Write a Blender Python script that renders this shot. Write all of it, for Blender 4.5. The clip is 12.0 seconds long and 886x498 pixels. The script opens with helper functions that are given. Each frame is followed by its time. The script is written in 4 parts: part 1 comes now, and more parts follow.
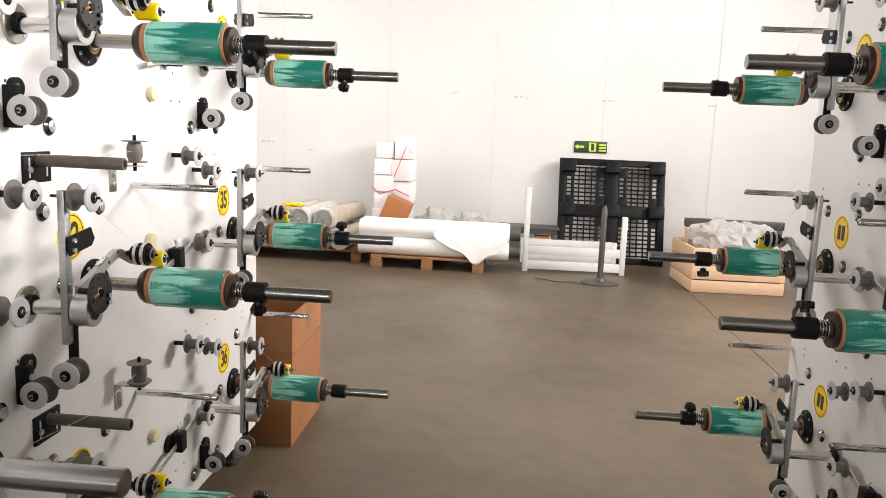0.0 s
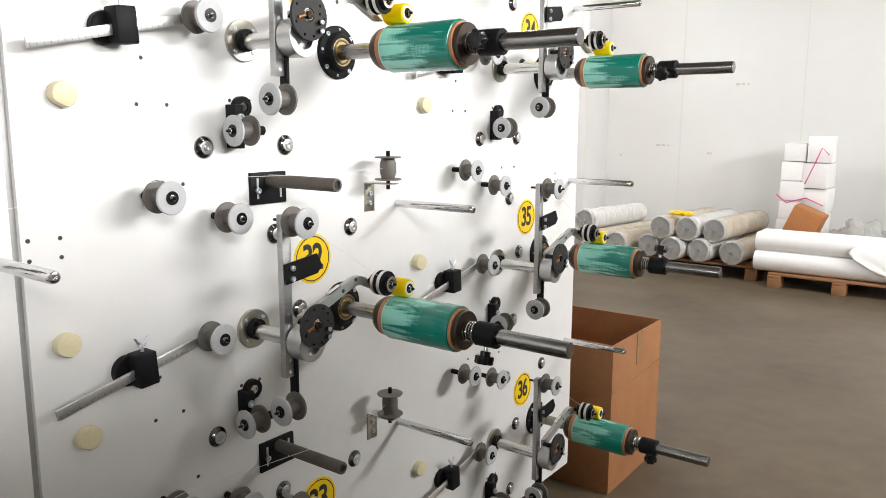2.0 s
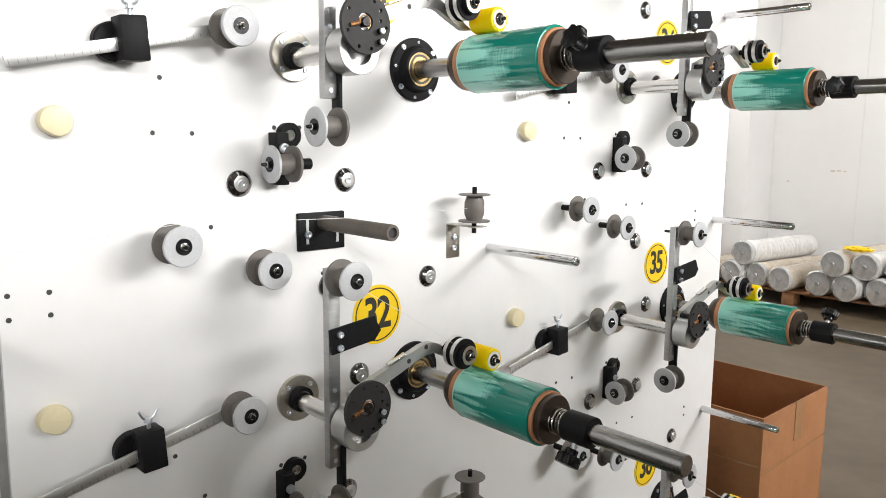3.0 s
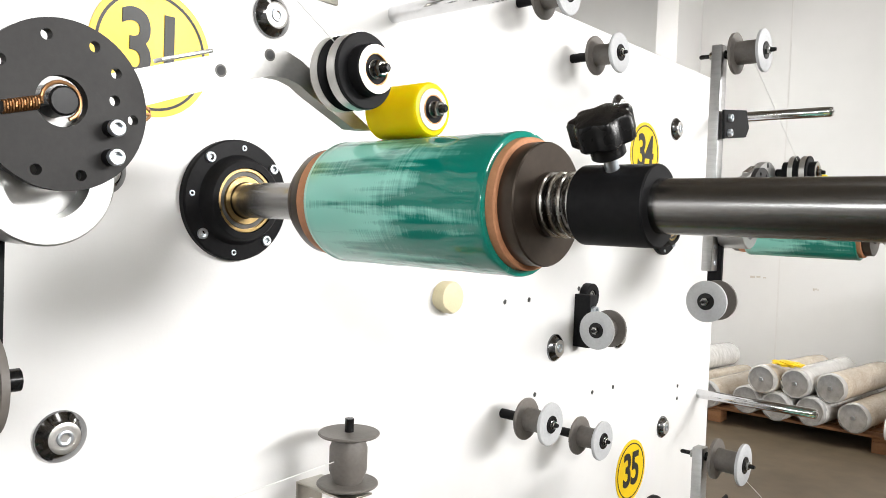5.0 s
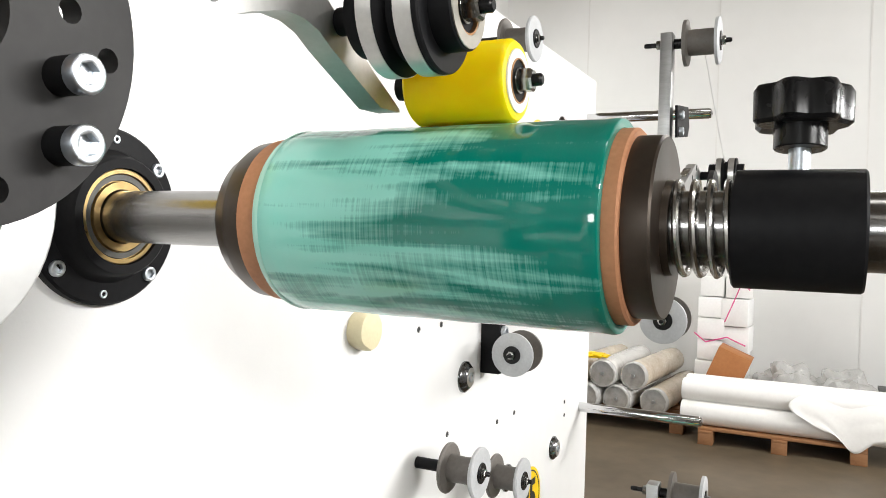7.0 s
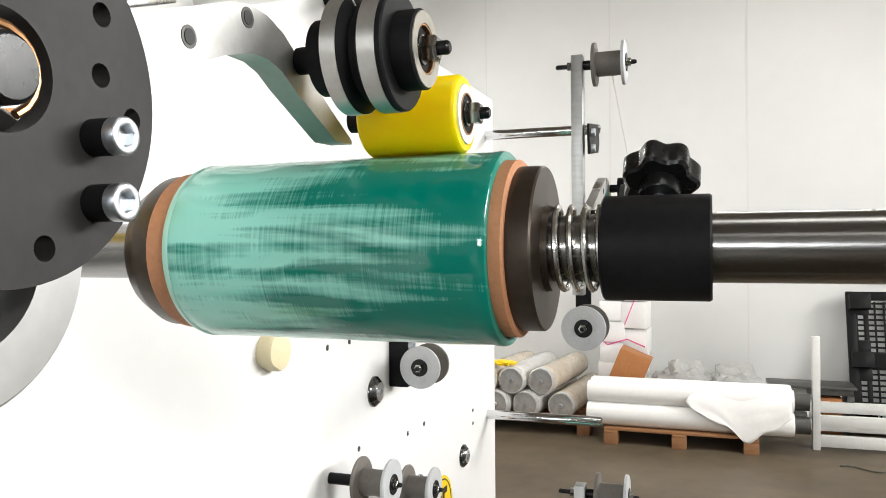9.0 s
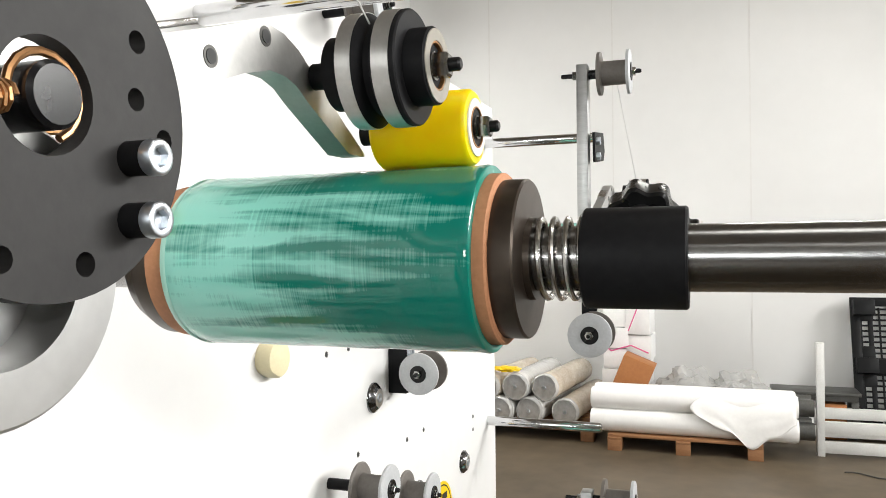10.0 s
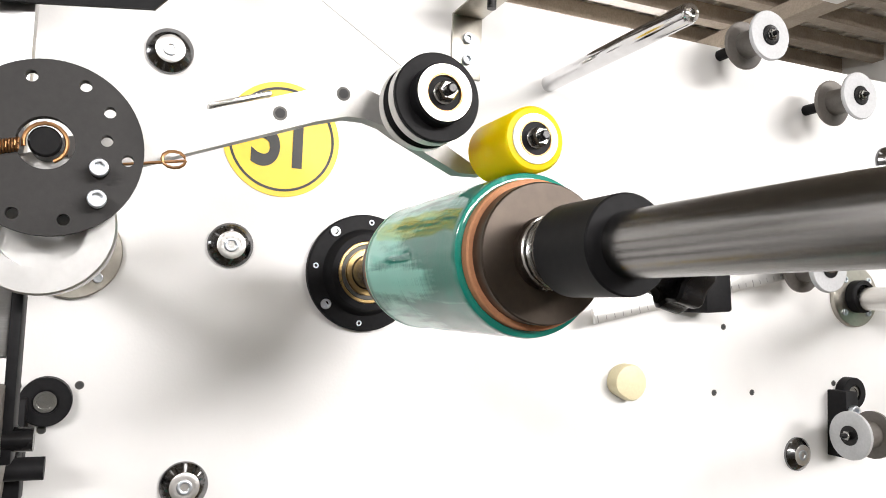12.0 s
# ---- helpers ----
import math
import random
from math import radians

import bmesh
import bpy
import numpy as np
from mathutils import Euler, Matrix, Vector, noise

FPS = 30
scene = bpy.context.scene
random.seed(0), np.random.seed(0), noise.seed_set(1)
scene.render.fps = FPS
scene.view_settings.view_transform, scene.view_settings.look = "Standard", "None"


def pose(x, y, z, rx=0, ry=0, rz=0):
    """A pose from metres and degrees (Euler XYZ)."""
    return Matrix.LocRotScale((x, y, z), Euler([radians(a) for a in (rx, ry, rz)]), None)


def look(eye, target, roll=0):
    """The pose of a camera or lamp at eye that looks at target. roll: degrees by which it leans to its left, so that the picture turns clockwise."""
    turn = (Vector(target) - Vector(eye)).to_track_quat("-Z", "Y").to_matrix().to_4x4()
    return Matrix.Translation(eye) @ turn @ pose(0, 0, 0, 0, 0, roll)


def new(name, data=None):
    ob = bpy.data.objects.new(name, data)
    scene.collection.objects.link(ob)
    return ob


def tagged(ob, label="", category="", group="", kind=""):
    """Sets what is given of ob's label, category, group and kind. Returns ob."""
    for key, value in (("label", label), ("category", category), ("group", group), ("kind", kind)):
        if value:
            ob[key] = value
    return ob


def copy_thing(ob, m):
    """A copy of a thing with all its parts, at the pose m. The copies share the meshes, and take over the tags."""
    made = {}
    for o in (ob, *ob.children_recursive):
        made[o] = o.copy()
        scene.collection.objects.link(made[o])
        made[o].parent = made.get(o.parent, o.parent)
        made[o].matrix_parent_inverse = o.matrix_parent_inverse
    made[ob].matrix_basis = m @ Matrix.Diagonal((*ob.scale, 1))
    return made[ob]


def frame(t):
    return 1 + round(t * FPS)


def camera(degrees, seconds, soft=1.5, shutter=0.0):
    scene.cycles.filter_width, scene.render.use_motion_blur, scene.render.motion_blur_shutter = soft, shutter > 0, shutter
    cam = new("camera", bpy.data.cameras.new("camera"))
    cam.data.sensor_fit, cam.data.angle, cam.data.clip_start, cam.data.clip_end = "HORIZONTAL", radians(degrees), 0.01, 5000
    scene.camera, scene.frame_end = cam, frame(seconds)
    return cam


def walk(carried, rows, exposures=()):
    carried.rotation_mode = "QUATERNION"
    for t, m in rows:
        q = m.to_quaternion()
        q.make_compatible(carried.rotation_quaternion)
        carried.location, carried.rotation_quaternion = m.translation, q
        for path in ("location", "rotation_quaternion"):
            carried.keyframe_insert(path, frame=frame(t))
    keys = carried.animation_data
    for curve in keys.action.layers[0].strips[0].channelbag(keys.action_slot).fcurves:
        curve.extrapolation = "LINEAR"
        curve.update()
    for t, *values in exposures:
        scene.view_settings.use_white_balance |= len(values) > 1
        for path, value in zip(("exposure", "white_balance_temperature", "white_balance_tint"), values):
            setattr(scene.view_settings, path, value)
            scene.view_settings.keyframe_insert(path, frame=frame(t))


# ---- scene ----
cam = camera(60.0, 12.0, soft=0.9)
PATH = [
    (0, (0.963, -1.598, 1.321), (0.794, 0.370, 1.010), 2.4),
    (0.2, (0.965, -1.525, 1.323), (0.601, 0.419, 1.026), 2.5),
    (0.4, (0.96, -1.45, 1.335), (0.451, 0.461, 1.039), 3.0),
    (0.5, (0.975, -1.418, 1.343), (0.387, 0.47, 1.044), 3.0),
    (1, (1.025, -1.306, 1.348), (0.146, 0.464, 1.041), 1.2),
    (1.5, (1.112, -1.213, 1.347), (0.07, 0.464, 1.031), 0.4),
    (2, (1.169, -1.132, 1.34), (0.006, 0.462, 1.01), 0.2),
    (2.5, (1.143, -1.001, 1.334), (-0.192, 0.452, 1.011), 0.3),
    (3, (1.063, -0.818, 1.362), (-0.395, 0.52, 1.076), 0.6),
    (3.5, (1.038, -0.613, 1.38), (-0.497, 0.647, 1.14), 1.1),
    (3.7, (1.012, -0.53, 1.391), (-0.536, 0.72, 1.191), 1.4),
    (5.3, (0.522, -0.286, 1.478), (-0.72, 1.281, 1.423), 2.0),
    (5.5, (0.481, -0.251, 1.482), (-0.729, 1.34, 1.426), 1.9),
    (6, (0.429, -0.214, 1.48), (-0.689, 1.443, 1.418), 1.8),
    (6.5, (0.41, -0.237, 1.478), (-0.591, 1.493, 1.419), 1.5),
    (7, (0.399, -0.251, 1.478), (-0.477, 1.546, 1.427), 1.4),
    (7.5, (0.403, -0.263, 1.48), (-0.368, 1.582, 1.441), 0.7),
    (9.5, (0.419, -0.28, 1.485), (-0.231, 1.611, 1.474), -0.5),
    (10, (0.426, -0.287, 1.486), (-0.238, 1.599, 1.487), -0.6),
    (10.5, (0.442, -0.299, 1.484), (-0.373, 1.527, 1.513), -0.8),
    (10.8, (0.478, -0.294, 1.482), (-0.544, 1.424, 1.539), -0.4),
    (11, (0.518, -0.289, 1.481), (-0.664, 1.323, 1.557), 0.2),
    (11.5, (0.646, -0.222, 1.467), (-0.926, 1.008, 1.598), 1.5),
    (12, (0.703, -0.129, 1.448), (-1.137, 0.64, 1.608), 2.1),
]
walk(cam, [(t, look(eye, target, roll)) for t, eye, target, roll in PATH], exposures=[(0.0, 0.14, 6800, 15), (0.5, 0.0, 6600, 11), (1.0, -0.07, 6520, 10), (3.5, -0.10, 6480, 10), (6.0, -0.09, 6500, 9), (9.5, -0.11, 6520, 8), (11.0, -0.03, 6540, 9), (12.0, -0.16, 6620, 12)])

# ---- light: area lamps added out of view at the hall's sides and under the roof, sky ----
world = bpy.data.worlds.new("sky")
scene.world = world
world.use_nodes = True
sky = world.node_tree.nodes.new("ShaderNodeTexSky")
sky.sky_type, sky.sun_disc = "NISHITA", False
sky.sun_elevation, sky.sun_rotation = radians(38), radians(60)
world.node_tree.links.new(sky.outputs[0], world.node_tree.nodes["Background"].inputs[0])
world.node_tree.nodes["Background"].inputs[1].default_value = 0.12


def area_lamp(name, eye, target, sx, sy, watts, color):
    data = bpy.data.lights.new(name, "AREA")
    data.shape, data.size, data.size_y, data.energy, data.color = "RECTANGLE", sx, sy, watts, color
    ob = new(name, data)
    ob.matrix_world = look(eye, target)
    return ob


# main light: direction follows the cast shadows, the source itself is unseen
area_lamp("unseen_side_light", (6.1, 2.7, 3.30), (0.0, 0.2, 1.3), 4.4, 0.7, 590, (1.0, 0.985, 0.975))
# added fill from the west that brightens the facing machine's panel
area_lamp("unseen_side_light", (-6.1, 2.7, 3.30), (2.0, 0.2, 1.3), 4.4, 0.7, 230, (1.0, 0.985, 0.975))
# added fill for the near side of the top row's film rolls
area_lamp("unseen_side_light", (6.1, -3.2, 3.55), (0.2, 0.0, 1.5), 2.6, 0.7, 290, (1.0, 0.985, 0.975))
# added lamp behind the camera that puts a gloss band on the film
area_lamp("unseen_side_light", (-0.1, -8.9, 2.65), (0.4, 0.0, 1.5), 2.3, 1.2, 180, (0.97, 0.99, 1.0))
# overhead fill lamps, added; no such fixtures are known here
LIGHTS = ((1.1, 4.4), (-2.6, 4.4), (1.05, 0.2), (1.05, -2.6))
for lx, ly in LIGHTS:
    area_lamp("added_roof_light", (lx, ly, 3.76), (lx, ly, 0), 1.2, 0.35, 4 if ly < 0 else 9 if ly < 3 else 40 if lx > 0 else 84, (1.0, 0.98, 0.95))

# ---- materials ----


def mat(name, c1, c2=None, rough=0.5, metal=0.0, scale=20.0, stretch=(1, 1, 1), bump=0.0, bscale=60.0, rvar=0.1, coat=0.0,
        fine=0.5, vary=0.0, trans=0.0, ior=1.5, spec=0.5):
    """Principled surface: two colours mixed by noise at two scales, roughness that varies, fine relief."""
    m = bpy.data.materials.new(name)
    m.use_nodes = True
    nt = m.node_tree
    n, ln = nt.nodes, nt.links.new
    p = n["Principled BSDF"]
    c2 = c2 or tuple(v * 0.85 for v in c1)
    co, mp = n.new("ShaderNodeTexCoord"), n.new("ShaderNodeMapping")
    mp.inputs["Scale"].default_value = stretch
    ln(co.outputs["Object"], mp.inputs["Vector"])
    big, small = n.new("ShaderNodeTexNoise"), n.new("ShaderNodeTexNoise")
    big.inputs["Scale"].default_value, small.inputs["Scale"].default_value = scale, scale * 9
    big.inputs["Detail"].default_value, small.inputs["Detail"].default_value = 5, 3
    for k in (big, small):
        ln(mp.outputs[0], k.inputs["Vector"])
    add = n.new("ShaderNodeMix")
    add.data_type, add.inputs[0].default_value = "FLOAT", fine
    ln(big.outputs[0], add.inputs[2]), ln(small.outputs[0], add.inputs[3])
    ramp = n.new("ShaderNodeMapRange")
    ramp.inputs[1].default_value, ramp.inputs[2].default_value = 0.32, 0.68
    ln(add.outputs[0], ramp.inputs[0])
    mix = n.new("ShaderNodeMix")
    mix.data_type = "RGBA"
    mix.inputs[6].default_value, mix.inputs[7].default_value = (*c1, 1), (*c2, 1)
    ln(ramp.outputs[0], mix.inputs[0])
    out = mix.outputs[2]
    if vary:
        info, hsv, mr = n.new("ShaderNodeObjectInfo"), n.new("ShaderNodeHueSaturation"), n.new("ShaderNodeMapRange")
        mr.inputs[3].default_value, mr.inputs[4].default_value = 1 - vary, 1 + vary
        ln(info.outputs["Random"], mr.inputs[0]), ln(mr.outputs[0], hsv.inputs["Value"]), ln(out, hsv.inputs["Color"])
        out = hsv.outputs[0]
    ln(out, p.inputs["Base Color"])
    rr = n.new("ShaderNodeMapRange")
    rr.inputs[3].default_value, rr.inputs[4].default_value = max(0.02, rough - rvar), min(1, rough + rvar)
    ln(big.outputs[0], rr.inputs[0]), ln(rr.outputs[0], p.inputs["Roughness"])
    p.inputs["Metallic"].default_value = metal
    p.inputs["Coat Weight"].default_value = coat
    p.inputs["Coat Roughness"].default_value = 0.08
    p.inputs["Transmission Weight"].default_value = trans
    p.inputs["IOR"].default_value = ior
    p.inputs["Specular IOR Level"].default_value = spec
    if bump:
        bn, bp = n.new("ShaderNodeTexNoise"), n.new("ShaderNodeBump")
        bn.inputs["Scale"].default_value, bn.inputs["Detail"].default_value = bscale, 4
        bp.inputs["Strength"].default_value, bp.inputs["Distance"].default_value = bump, 0.002
        ln(mp.outputs[0], bn.inputs["Vector"]), ln(bn.outputs[0], bp.inputs["Height"]), ln(bp.outputs[0], p.inputs["Normal"])
    return m


def grooved(m, amount):
    """Fine turning grooves round the x axis: gloss is drawn out along that axis."""
    nt = m.node_tree
    p, tg = nt.nodes["Principled BSDF"], nt.nodes.new("ShaderNodeTangent")
    tg.direction_type, tg.axis = "RADIAL", "X"
    nt.links.new(tg.outputs[0], p.inputs["Tangent"])
    p.inputs["Anisotropic"].default_value, p.inputs["Anisotropic Rotation"].default_value = amount, 0.25
    return m


def film_mat(name, cling, airy, bias):
    """Wound film: dark where its layers cling, pale where air is caught, sheen painted as a paler inner end and
    streaks, fine wrap lines, glossy and slightly dented.
    """
    m = mat(name, cling, airy, rough=0.36, rvar=0.04, coat=0.8, spec=0.12)
    grooved(m, 1.0)
    m.node_tree.nodes["Principled BSDF"].inputs["Coat Roughness"].default_value = 0.07
    m.node_tree.nodes["Principled BSDF"].inputs["Coat IOR"].default_value = 1.65
    nt = m.node_tree
    n, ln = nt.nodes, nt.links.new
    p = n["Principled BSDF"]
    co, sep = n.new("ShaderNodeTexCoord"), n.new("ShaderNodeSeparateXYZ")
    ln(co.outputs["Object"], sep.inputs[0])

    def field(scale, detail, dist=0.0):
        mp, nz = n.new("ShaderNodeMapping"), n.new("ShaderNodeTexNoise")
        mp.inputs["Scale"].default_value = scale
        nz.inputs["Scale"].default_value, nz.inputs["Detail"].default_value, nz.inputs["Distortion"].default_value = 1, detail, dist
        ln(co.outputs["Object"], mp.inputs[0]), ln(mp.outputs[0], nz.inputs["Vector"])
        return nz.outputs[0]

    def calc(op, a, b):
        k = n.new("ShaderNodeMath")
        k.operation = op
        for i, v in enumerate((a, b)):
            if isinstance(v, float):
                k.inputs[i].default_value = v
            else:
                ln(v, k.inputs[i])
        return k.outputs[0]

    rings, patches, dents = field((1300, 14, 14), 2), field((7, 46, 46), 4, 0.9), field((16, 34, 34), 3)
    # painted sheen: paler towards the white panel that the film mirrors
    ends = calc("MULTIPLY", calc("SUBTRACT", 0.22, sep.outputs["X"]), 2.4)
    # pale lines along the axis, painted in for reflections of the lights
    gloss_streaks = field((5, 120, 120), 3, 0.3)
    patches = calc("ADD", calc("MULTIPLY", patches, 1.1), calc("MULTIPLY", calc("SUBTRACT", gloss_streaks, 0.6), 0.55))
    value = calc("ADD", calc("ADD", patches, calc("MULTIPLY", calc("SUBTRACT", rings, 0.5), 0.2)), calc("ADD", ends, bias))
    ramp = n.new("ShaderNodeMapRange")
    ramp.inputs[1].default_value, ramp.inputs[2].default_value = 0.435, 0.615
    ln(value, ramp.inputs[0])
    mix = n.new("ShaderNodeMix")
    mix.data_type = "RGBA"
    mix.inputs[6].default_value, mix.inputs[7].default_value = (*cling, 1), (*airy, 1)
    ln(ramp.outputs[0], mix.inputs[0]), ln(mix.outputs[2], p.inputs["Base Color"])
    b1, b2 = n.new("ShaderNodeBump"), n.new("ShaderNodeBump")
    b1.inputs["Strength"].default_value, b1.inputs["Distance"].default_value = 0.3, 0.0003
    b2.inputs["Strength"].default_value, b2.inputs["Distance"].default_value = 0.2, 0.0010
    ln(dents, b2.inputs["Height"]), ln(rings, b1.inputs["Height"]), ln(b2.outputs[0], b1.inputs["Normal"])
    ln(b1.outputs[0], p.inputs["Normal"]), ln(b2.outputs[0], p.inputs["Coat Normal"])
    return m


M_PANEL = mat("white_powder_coat", (0.785, 0.783, 0.775), (0.735, 0.73, 0.715), rough=0.42, scale=3, bump=0.05, bscale=350, fine=0.3)
M_PANEL_EDGE = mat("panel_edge_metal", (0.5, 0.5, 0.49), (0.36, 0.36, 0.35), rough=0.4, metal=0.6, scale=8)
M_ALU = mat("brushed_aluminium", (0.52, 0.52, 0.515), (0.42, 0.42, 0.415), rough=0.42, metal=1.0, scale=14, stretch=(1, 1, 12), bump=0.04, bscale=200)
M_STEEL = mat("ground_steel", (0.70, 0.69, 0.67), (0.58, 0.57, 0.55), rough=0.24, metal=1.0, scale=12, stretch=(1, 20, 20), bump=0.03, bscale=160)
M_SHAFT = mat("dark_ground_shaft", (0.32, 0.313, 0.307), (0.26, 0.255, 0.25), rough=0.24, rvar=0.04, metal=1.0, scale=12, stretch=(1, 20, 20), bump=0.02, bscale=160)
grooved(M_SHAFT, 0.6)
M_CHROME = mat("polished_chrome", (0.70, 0.70, 0.71), (0.60, 0.60, 0.61), rough=0.09, metal=1.0, scale=10, rvar=0.03)
M_ZINC = mat("zinc_plated_screw", (0.74, 0.78, 0.82), (0.55, 0.59, 0.64), rough=0.36, metal=1.0, scale=60)
M_NUT = mat("plated_nut_steel", (0.42, 0.42, 0.40), (0.30, 0.30, 0.29), rough=0.2, metal=1.0, scale=60)
M_ARM = mat("bead_blasted_aluminium", (0.50, 0.495, 0.48), (0.43, 0.425, 0.41), rough=0.48, metal=0.75, scale=30, bump=0.04, bscale=600)
M_BAND = mat("turned_bright_steel", (0.72, 0.71, 0.69), (0.62, 0.61, 0.59), rough=0.34, metal=0.9, scale=40)
M_TICK = mat("grey_etched_tick", (0.22, 0.22, 0.22), (0.3, 0.3, 0.3), rough=0.5)
M_BLACK = mat("black_anodised", (0.008, 0.008, 0.009), (0.013, 0.013, 0.014), rough=0.5, spec=0.12, scale=25, bump=0.02, bscale=900)
M_DISC = mat("matt_black_plate", (0.034, 0.033, 0.032), (0.026, 0.025, 0.025), rough=0.6, spec=0.3, scale=30, bump=0.03, bscale=700)
M_DRUM = mat("bright_turned_aluminium", (0.62, 0.62, 0.61), (0.52, 0.52, 0.51), rough=0.36, metal=0.9, scale=14, bump=0.03, bscale=200)
M_RUBBER = mat("black_plastic", (0.007, 0.007, 0.008), (0.011, 0.011, 0.011), rough=0.26, scale=30, spec=0.25)
M_GUN = mat("dark_bronze_anodised", (0.07, 0.053, 0.04), (0.05, 0.038, 0.029), rough=0.36, metal=0.6, scale=20)
M_BROWN = mat("brown_grey_sleeve", (0.125, 0.105, 0.086), (0.085, 0.07, 0.058), rough=0.55, scale=25, bump=0.15, bscale=300)
M_CORE = mat("cardboard_core", (0.58, 0.27, 0.135), (0.47, 0.21, 0.10), rough=0.7, scale=40, bump=0.1, bscale=250)
M_FILM = film_mat("green_film", (0.0, 0.22, 0.165), (0.30, 0.77, 0.65), 0.03)
M_FILM_PALE = film_mat("pale_green_film", (0.2, 0.6, 0.47), (0.42, 0.78, 0.66), 0.2)
M_YELLOW = mat("yellow_polyurethane", (1.0, 0.67, 0.0), (1.0, 0.62, 0.0), rough=0.4, scale=18, spec=0.25)
for m in (M_YELLOW,):
    p = m.node_tree.nodes["Principled BSDF"]
    p.inputs["Subsurface Weight"].default_value, p.inputs["Subsurface Scale"].default_value = 0.7, 0.012
    p.inputs["Subsurface Radius"].default_value = (1.0, 0.7, 0.15)
M_STICKER = mat("yellow_sticker", (0.88, 0.60, 0.006), (0.84, 0.56, 0.005), rough=0.4, scale=12)
M_PRINT = mat("black_print", (0.015, 0.015, 0.014), (0.022, 0.022, 0.02), rough=0.5)
M_FLANGE_W = mat("pale_grey_nylon", (0.54, 0.55, 0.56), (0.44, 0.45, 0.46), rough=0.45, scale=40, bump=0.05, bscale=400)
M_FLANGE_G = mat("grey_coated_roller", (0.165, 0.15, 0.135), (0.125, 0.113, 0.10), rough=0.5, scale=30, bump=0.08, bscale=400)
M_BRASS = mat("yellowed_bearing_steel", (0.66, 0.48, 0.22), (0.50, 0.35, 0.15), rough=0.3, metal=1.0, scale=30)
M_COPPER = mat("copper_spring_wire", (0.52, 0.28, 0.13), (0.38, 0.20, 0.09), rough=0.4, metal=1.0, scale=60)
M_FLANGE_S = mat("warm_nickel_flange", (0.50, 0.475, 0.42), (0.40, 0.38, 0.335), rough=0.33, metal=1.0, scale=25)
M_BEIGE = mat("ivory_rubber_plug", (0.75, 0.68, 0.45), (0.68, 0.60, 0.38), rough=0.45, scale=35)
M_RULER = mat("satin_ruler_steel", (0.74, 0.74, 0.73), (0.62, 0.62, 0.61), rough=0.35, metal=0.9, scale=15)
M_CARTON = mat("brown_carton", (0.33, 0.142, 0.052), (0.26, 0.108, 0.038), rough=0.75, scale=6, bump=0.12, bscale=120, fine=0.35)
M_CARTON_IN = mat("brown_carton_inside", (0.24, 0.11, 0.05), (0.2, 0.09, 0.04), rough=0.8, scale=6, bump=0.1, bscale=120)
M_KRAFT = mat("orange_kraft_carton", (0.42, 0.17, 0.055), (0.35, 0.135, 0.042), rough=0.7, scale=6, bump=0.1, bscale=120)
M_TAPE = mat("clear_parcel_tape", (0.33, 0.18, 0.085), (0.28, 0.15, 0.07), rough=0.2, scale=20)
M_WOOD = mat("rough_pallet_wood", (0.33, 0.16, 0.07), (0.22, 0.10, 0.04), rough=0.7, scale=7, stretch=(1, 6, 6), bump=0.3, bscale=60, vary=0.2)
M_PALEWOOD = mat("pale_crate_wood", (0.74, 0.52, 0.34), (0.64, 0.43, 0.27), rough=0.65, scale=6, stretch=(1, 6, 6), bump=0.2, bscale=60, vary=0.12)
M_WHITE_PLASTIC = mat("white_plastic_sheet", (0.88, 0.87, 0.85), (0.82, 0.81, 0.79), rough=0.4, scale=5, bump=0.4, bscale=25)
M_WHITE_CARD = mat("white_card", (0.88, 0.88, 0.87), (0.82, 0.82, 0.81), rough=0.6, scale=6, vary=0.05)
# the next two: pale and dark mottling paints highlights and reflections into the plastic
M_WRAP = mat("grey_plastic_wrap", (0.80, 0.80, 0.78), (0.42, 0.41, 0.39), rough=0.16, scale=14, stretch=(3, 1, 1), bump=0.45, bscale=22, coat=0.6, vary=0.12)
M_FILM_END = mat("silver_film_end", (0.95, 0.96, 0.97), (0.50, 0.51, 0.52), rough=0.16, metal=0.7, scale=30, bump=0.35, bscale=30)
M_BAG = mat("clear_crumpled_plastic", (0.85, 0.85, 0.83), (0.70, 0.70, 0.68), rough=0.18, scale=14, bump=0.9, bscale=30, trans=0.55, ior=1.2)
M_BOSS = mat("dark_polished_steel", (0.26, 0.26, 0.265), (0.19, 0.19, 0.195), rough=0.14, metal=1.0, scale=20)
M_TAN = mat("tan_paper_wrap", (0.66, 0.58, 0.47), (0.40, 0.33, 0.25), rough=0.2, coat=0.4, scale=8, bump=0.5, bscale=30, vary=0.15)
M_PINK = mat("pink_strap", (0.75, 0.12, 0.32), (0.65, 0.08, 0.25), rough=0.4)
M_BLACK_PALLET = mat("black_moulded_plastic", (0.006, 0.0063, 0.0068), (0.011, 0.0115, 0.012), rough=0.42, scale=10, spec=0.14)
M_WHITE_METAL = mat("white_painted_steel", (0.76, 0.76, 0.74), (0.66, 0.66, 0.63), rough=0.4, scale=10)
M_IRON = mat("dull_grey_iron", (0.12, 0.12, 0.115), (0.08, 0.078, 0.07), rough=0.5, metal=0.6, scale=15)
M_WALL = mat("white_sandwich_panel", (0.755, 0.752, 0.738), (0.70, 0.697, 0.682), rough=0.5, scale=0.9, bump=0.04, bscale=40, fine=0.2)
# for walls out of view, dark so that metal and black parts reflect little
M_UNSEEN_WALL = mat("dark_unseen_wall", (0.2, 0.195, 0.18), (0.15, 0.145, 0.135), rough=0.8, scale=1.5, bump=0.3, bscale=30)
